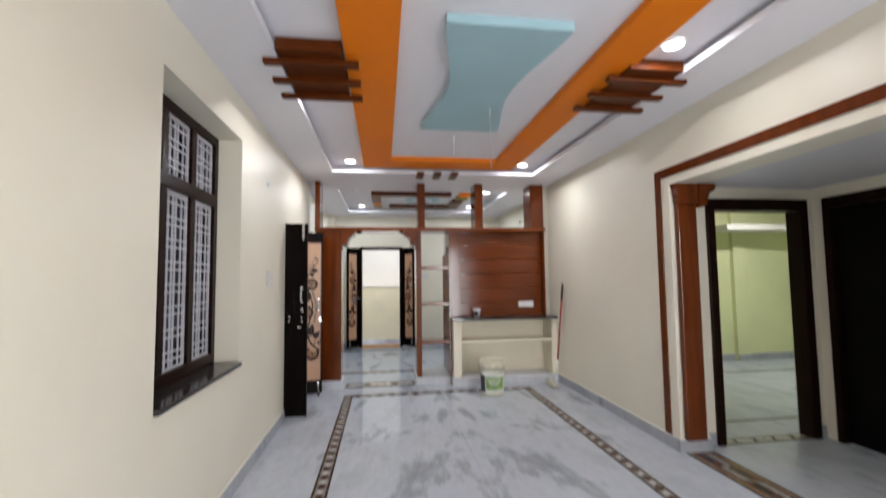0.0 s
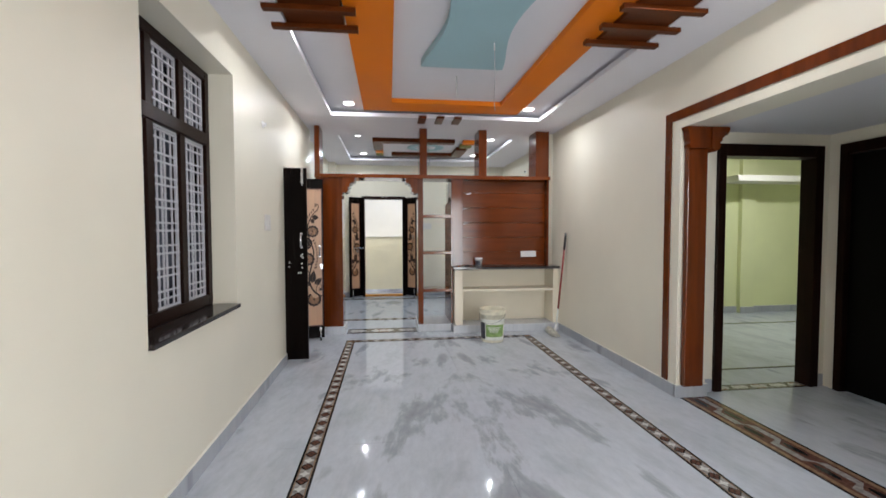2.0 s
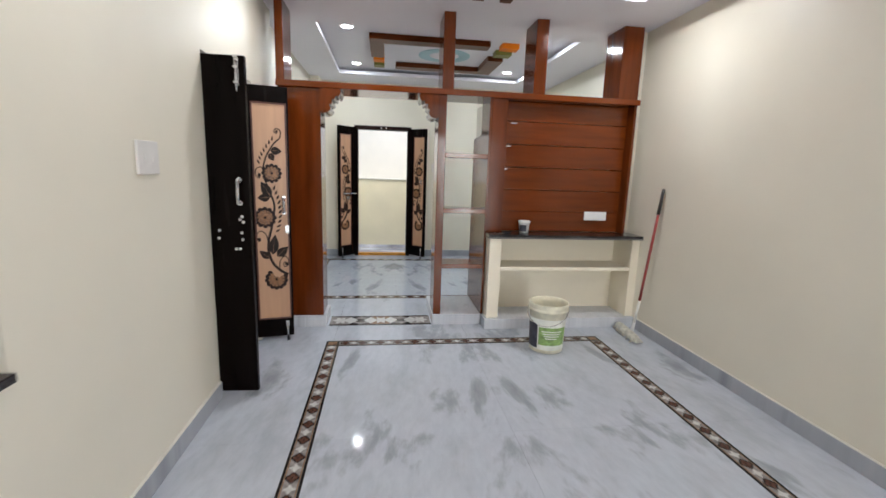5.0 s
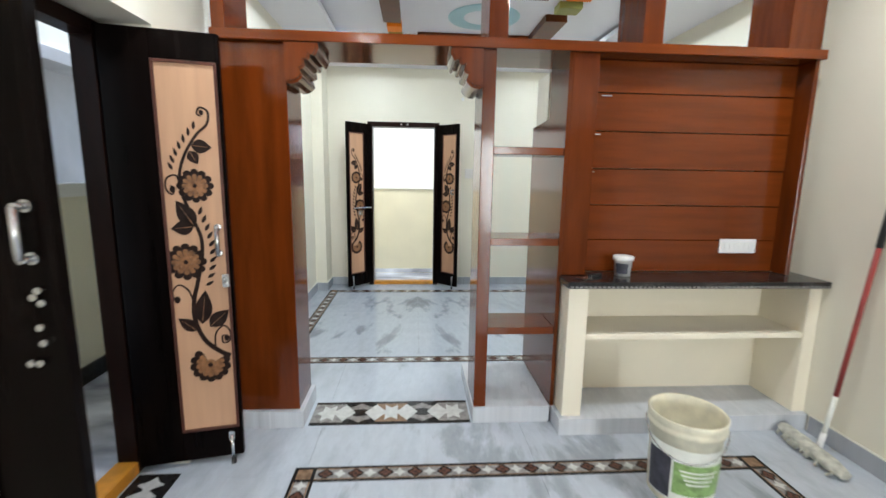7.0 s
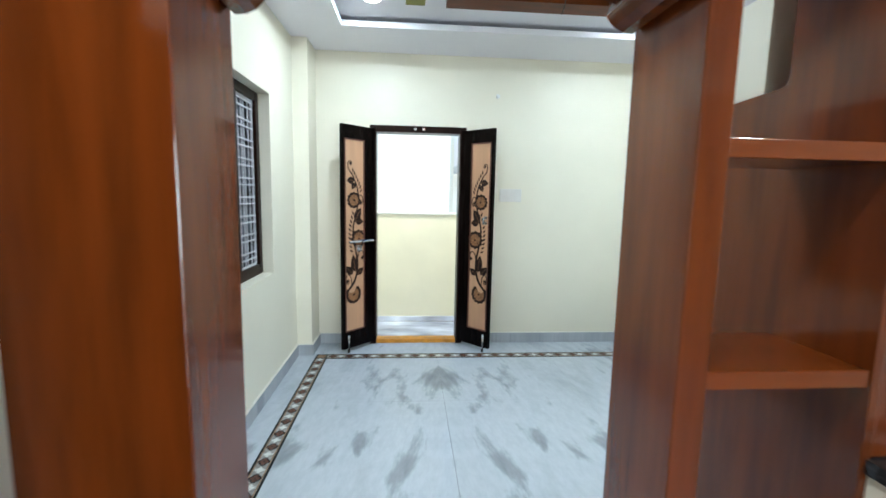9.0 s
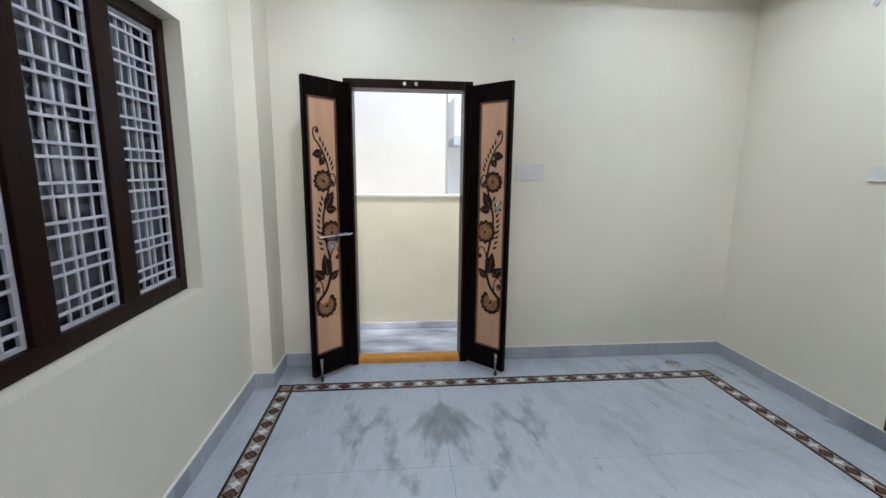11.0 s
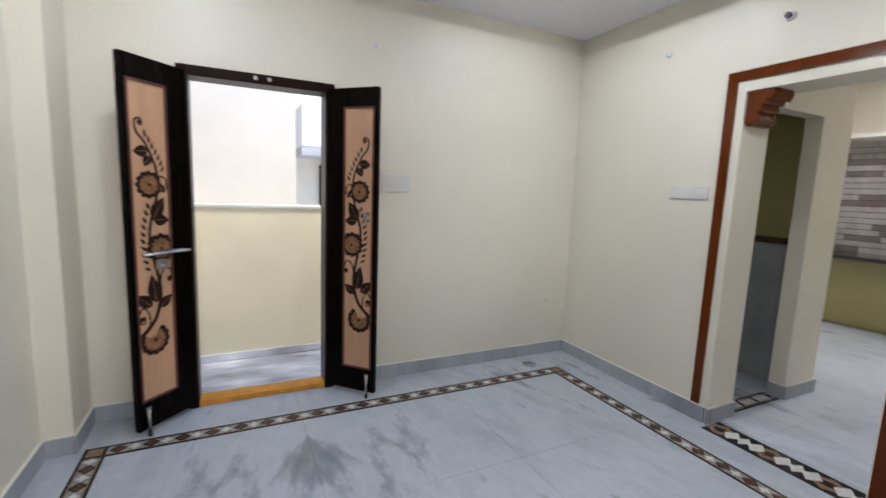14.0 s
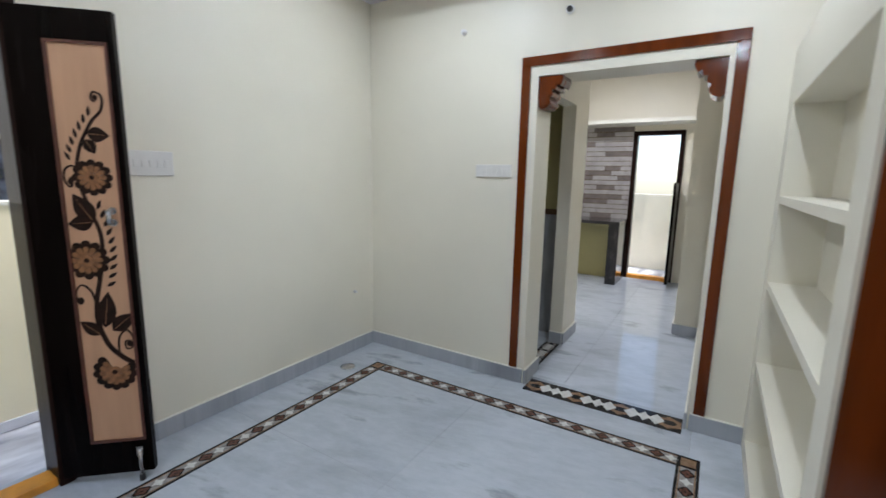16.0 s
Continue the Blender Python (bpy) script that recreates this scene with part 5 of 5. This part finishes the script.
def star_strip(name, x0, y0, x1, y1, along, label):
    """Threshold inlay: stars and diamonds on a brown and black ground. along: the axis of its run."""
    t = new(name)
    t.parent = floor
    tagged(t, label)
    L, W = (x1 - x0, y1 - y0) if along == "x" else (y1 - y0, x1 - x0)
    m = pose((x0 + x1) / 2, (y0 + y1) / 2, 0, 0, 0, 0 if along == "x" else 90)
    t.matrix_basis = m
    bm = B()
    bx(bm, -L / 2, -W / 2, -0.01, L / 2, W / 2, 0.0020, mi=0)
    for s in (-1, 1):
        a, b = sorted((s * W / 2, s * (W / 2 - 0.018)))
        bx(bm, -L / 2, a - 0.0004, -0.009, L / 2, b, 0.0024, mi=1)
    n = max(3, 2 * round((L / (W * 0.80) - 1) / 2) + 1)
    part("ground_stone", bm, [INBLACK, INBLACK, INTAN, INWHITE, INGREY], t)
    st = L / n
    for k in range(n):
        c = -L / 2 + st * (k + 0.5)
        bm = B()
        if (k + n // 2) % 2 == 0:
            flat(bm, [(c - st * 0.5, -W * 0.40), (c + st * 0.5, -W * 0.40), (c + st * 0.5, W * 0.40), (c - st * 0.5, W * 0.40)], 0.0028, (2 if (k - n // 2) % 4 == 0 else 4) if along == "x" else 0)
            flat(bm, star_pts(c, 0, W * (0.37 if along == "x" else 0.33), 6 if along == "x" else 4, 0.56, 0, min(1.25, st / W * 1.1)), 0.0034, 3)
        else:
            flat(bm, star_pts(c, 0, W * 0.42, 6, 0.80, math.pi / 6, 1.05), 0.0028, 4 if along == "x" else 2)
            flat(bm, [(c + W * 0.16 * math.cos(a * math.pi / 8) * 1.5, W * 0.16 * math.sin(a * math.pi / 8)) for a in range(16)], 0.0031, 0)
        part("star_stone", bm, [INBLACK, INBLACK, INTAN, INWHITE, INGREY], t)
        if k:
            bm = B()
            e = c - st / 2
            flat(bm, [(e - W * 0.26, 0), (e, -W * 0.36), (e + W * 0.26, 0), (e, W * 0.36)], 0.0037, 3)
            part("diamond_stone", bm, [INBLACK, INBLACK, INTAN, INWHITE, INGREY], t)
    return t


star_strip("threshold_inlay", -0.455, 6.49, 0.485, 6.745, "x", "star and diamond stone inlay under the arch")
star_strip("threshold_inlay", DR - 0.085, 7.45, DR + 0.095, 8.42, "y", "star and diamond stone inlay in the kitchen opening")
star_strip("threshold_inlay", 2.87, 8.46, 3.45, 8.58, "x", "star and diamond stone inlay in the washroom doorway")
def wave_strip(name, x0, y0, x1, y1, label):
    """Threshold inlay along y: pale zigzag ribbon between dark ovals on a brown ground."""
    t = new(name)
    t.parent = floor
    tagged(t, label)
    L, W = y1 - y0, x1 - x0
    t.matrix_basis = pose((x0 + x1) / 2, (y0 + y1) / 2, 0, 0, 0, 90)
    stones = [INBLACK, INBROWN, INTAN, INGREY, INBROWN]
    bm = B()
    bx(bm, -L / 2, -W / 2, -0.01, L / 2, W / 2, 0.0020, mi=1)
    for s in (-1, 1):
        a, b = sorted((s * W / 2, s * (W / 2 - 0.014)))
        bx(bm, -L / 2, a - 0.0004, -0.009, L / 2, b, 0.0024, mi=0)
        a, b = sorted((s * W * 0.42, s * W * 0.30))
        flat(bm, [(-L / 2, a), (L / 2, a), (L / 2, b), (-L / 2, b)], 0.0024, 2)
    part("ground_stone", bm, stones, t)
    n = 11
    st = L / n
    for k in range(n):
        c, s = -L / 2 + st * (k + 0.5), 1 if k % 2 else -1
        bm = B()
        y = s * W * 0.13
        flat(bm, [(c - st * 0.5, y - W * 0.09), (c + st * 0.30, y - W * 0.09), (c + st * 0.5, -y - W * 0.09), (c + st * 0.5, -y + W * 0.09), (c + st * 0.38, y + W * 0.09), (c - st * 0.5, y + W * 0.09)], 0.0032, 3)
        part("ribbon_stone", bm, stones, t)
        bm = B()
        flat(bm, [(c + st * 0.34 * math.cos(a * math.pi / 8), -y * 0.95 + W * 0.085 * math.sin(a * math.pi / 8)) for a in range(16)], 0.0028, 0)
        part("oval_stone", bm, stones, t)
    return t


wave_strip("threshold_inlay", XR + 0.02, 1.12, XR + 0.27, 3.85, "zigzag ribbon stone inlay in the wide opening")
star_strip("threshold_inlay", XO + 0.11, 5.33, XL, 6.10, "y", "star and diamond stone inlay in the side doorway")
star_strip("threshold_inlay", 2.91, 3.95, 3.735, 4.07, "x", "star and diamond stone inlay in the bedroom doorway")
bm = boxes((2.85, 4.46, -0.004, 8.19, 4.49, 0.003), (2.85, 6.38, -0.004, 8.19, 6.41, 0.003))
o = part("border_line", bm, INBLACK, floor, "thin black stone border line")


def slabs(xs, ys, stone=MARBLE):
    for a, b in zip(xs, xs[1:]):
        for c, d in zip(ys, ys[1:]):
            bm = B()
            bx(bm, -(b - a) / 2 + 0.0008, -(d - c) / 2 + 0.0008, -0.02, (b - a) / 2 - 0.0008, (d - c) / 2 - 0.0008, 0.0)
            part("marble_slab", bm, stone, floor, "", pose((a + b) / 2, (c + d) / 2, 0))


slabs([XO, -0.37, 0.77, 1.89, XR + 0.13], [-1.9, -0.2, 1.60, 3.40, 4.75, 6.07, 6.62, 7.40])
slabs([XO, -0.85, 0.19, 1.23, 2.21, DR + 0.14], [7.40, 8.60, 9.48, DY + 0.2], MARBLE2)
slabs([XR + 0.13, 3.95, 5.2, 6.7, 8.2], [0.9, 2.4, 4.02, 5.6, 7.25])
slabs([DR + 0.14, 4.1, 5.5, 6.9], [7.31, 8.2, 8.9, 10.0])
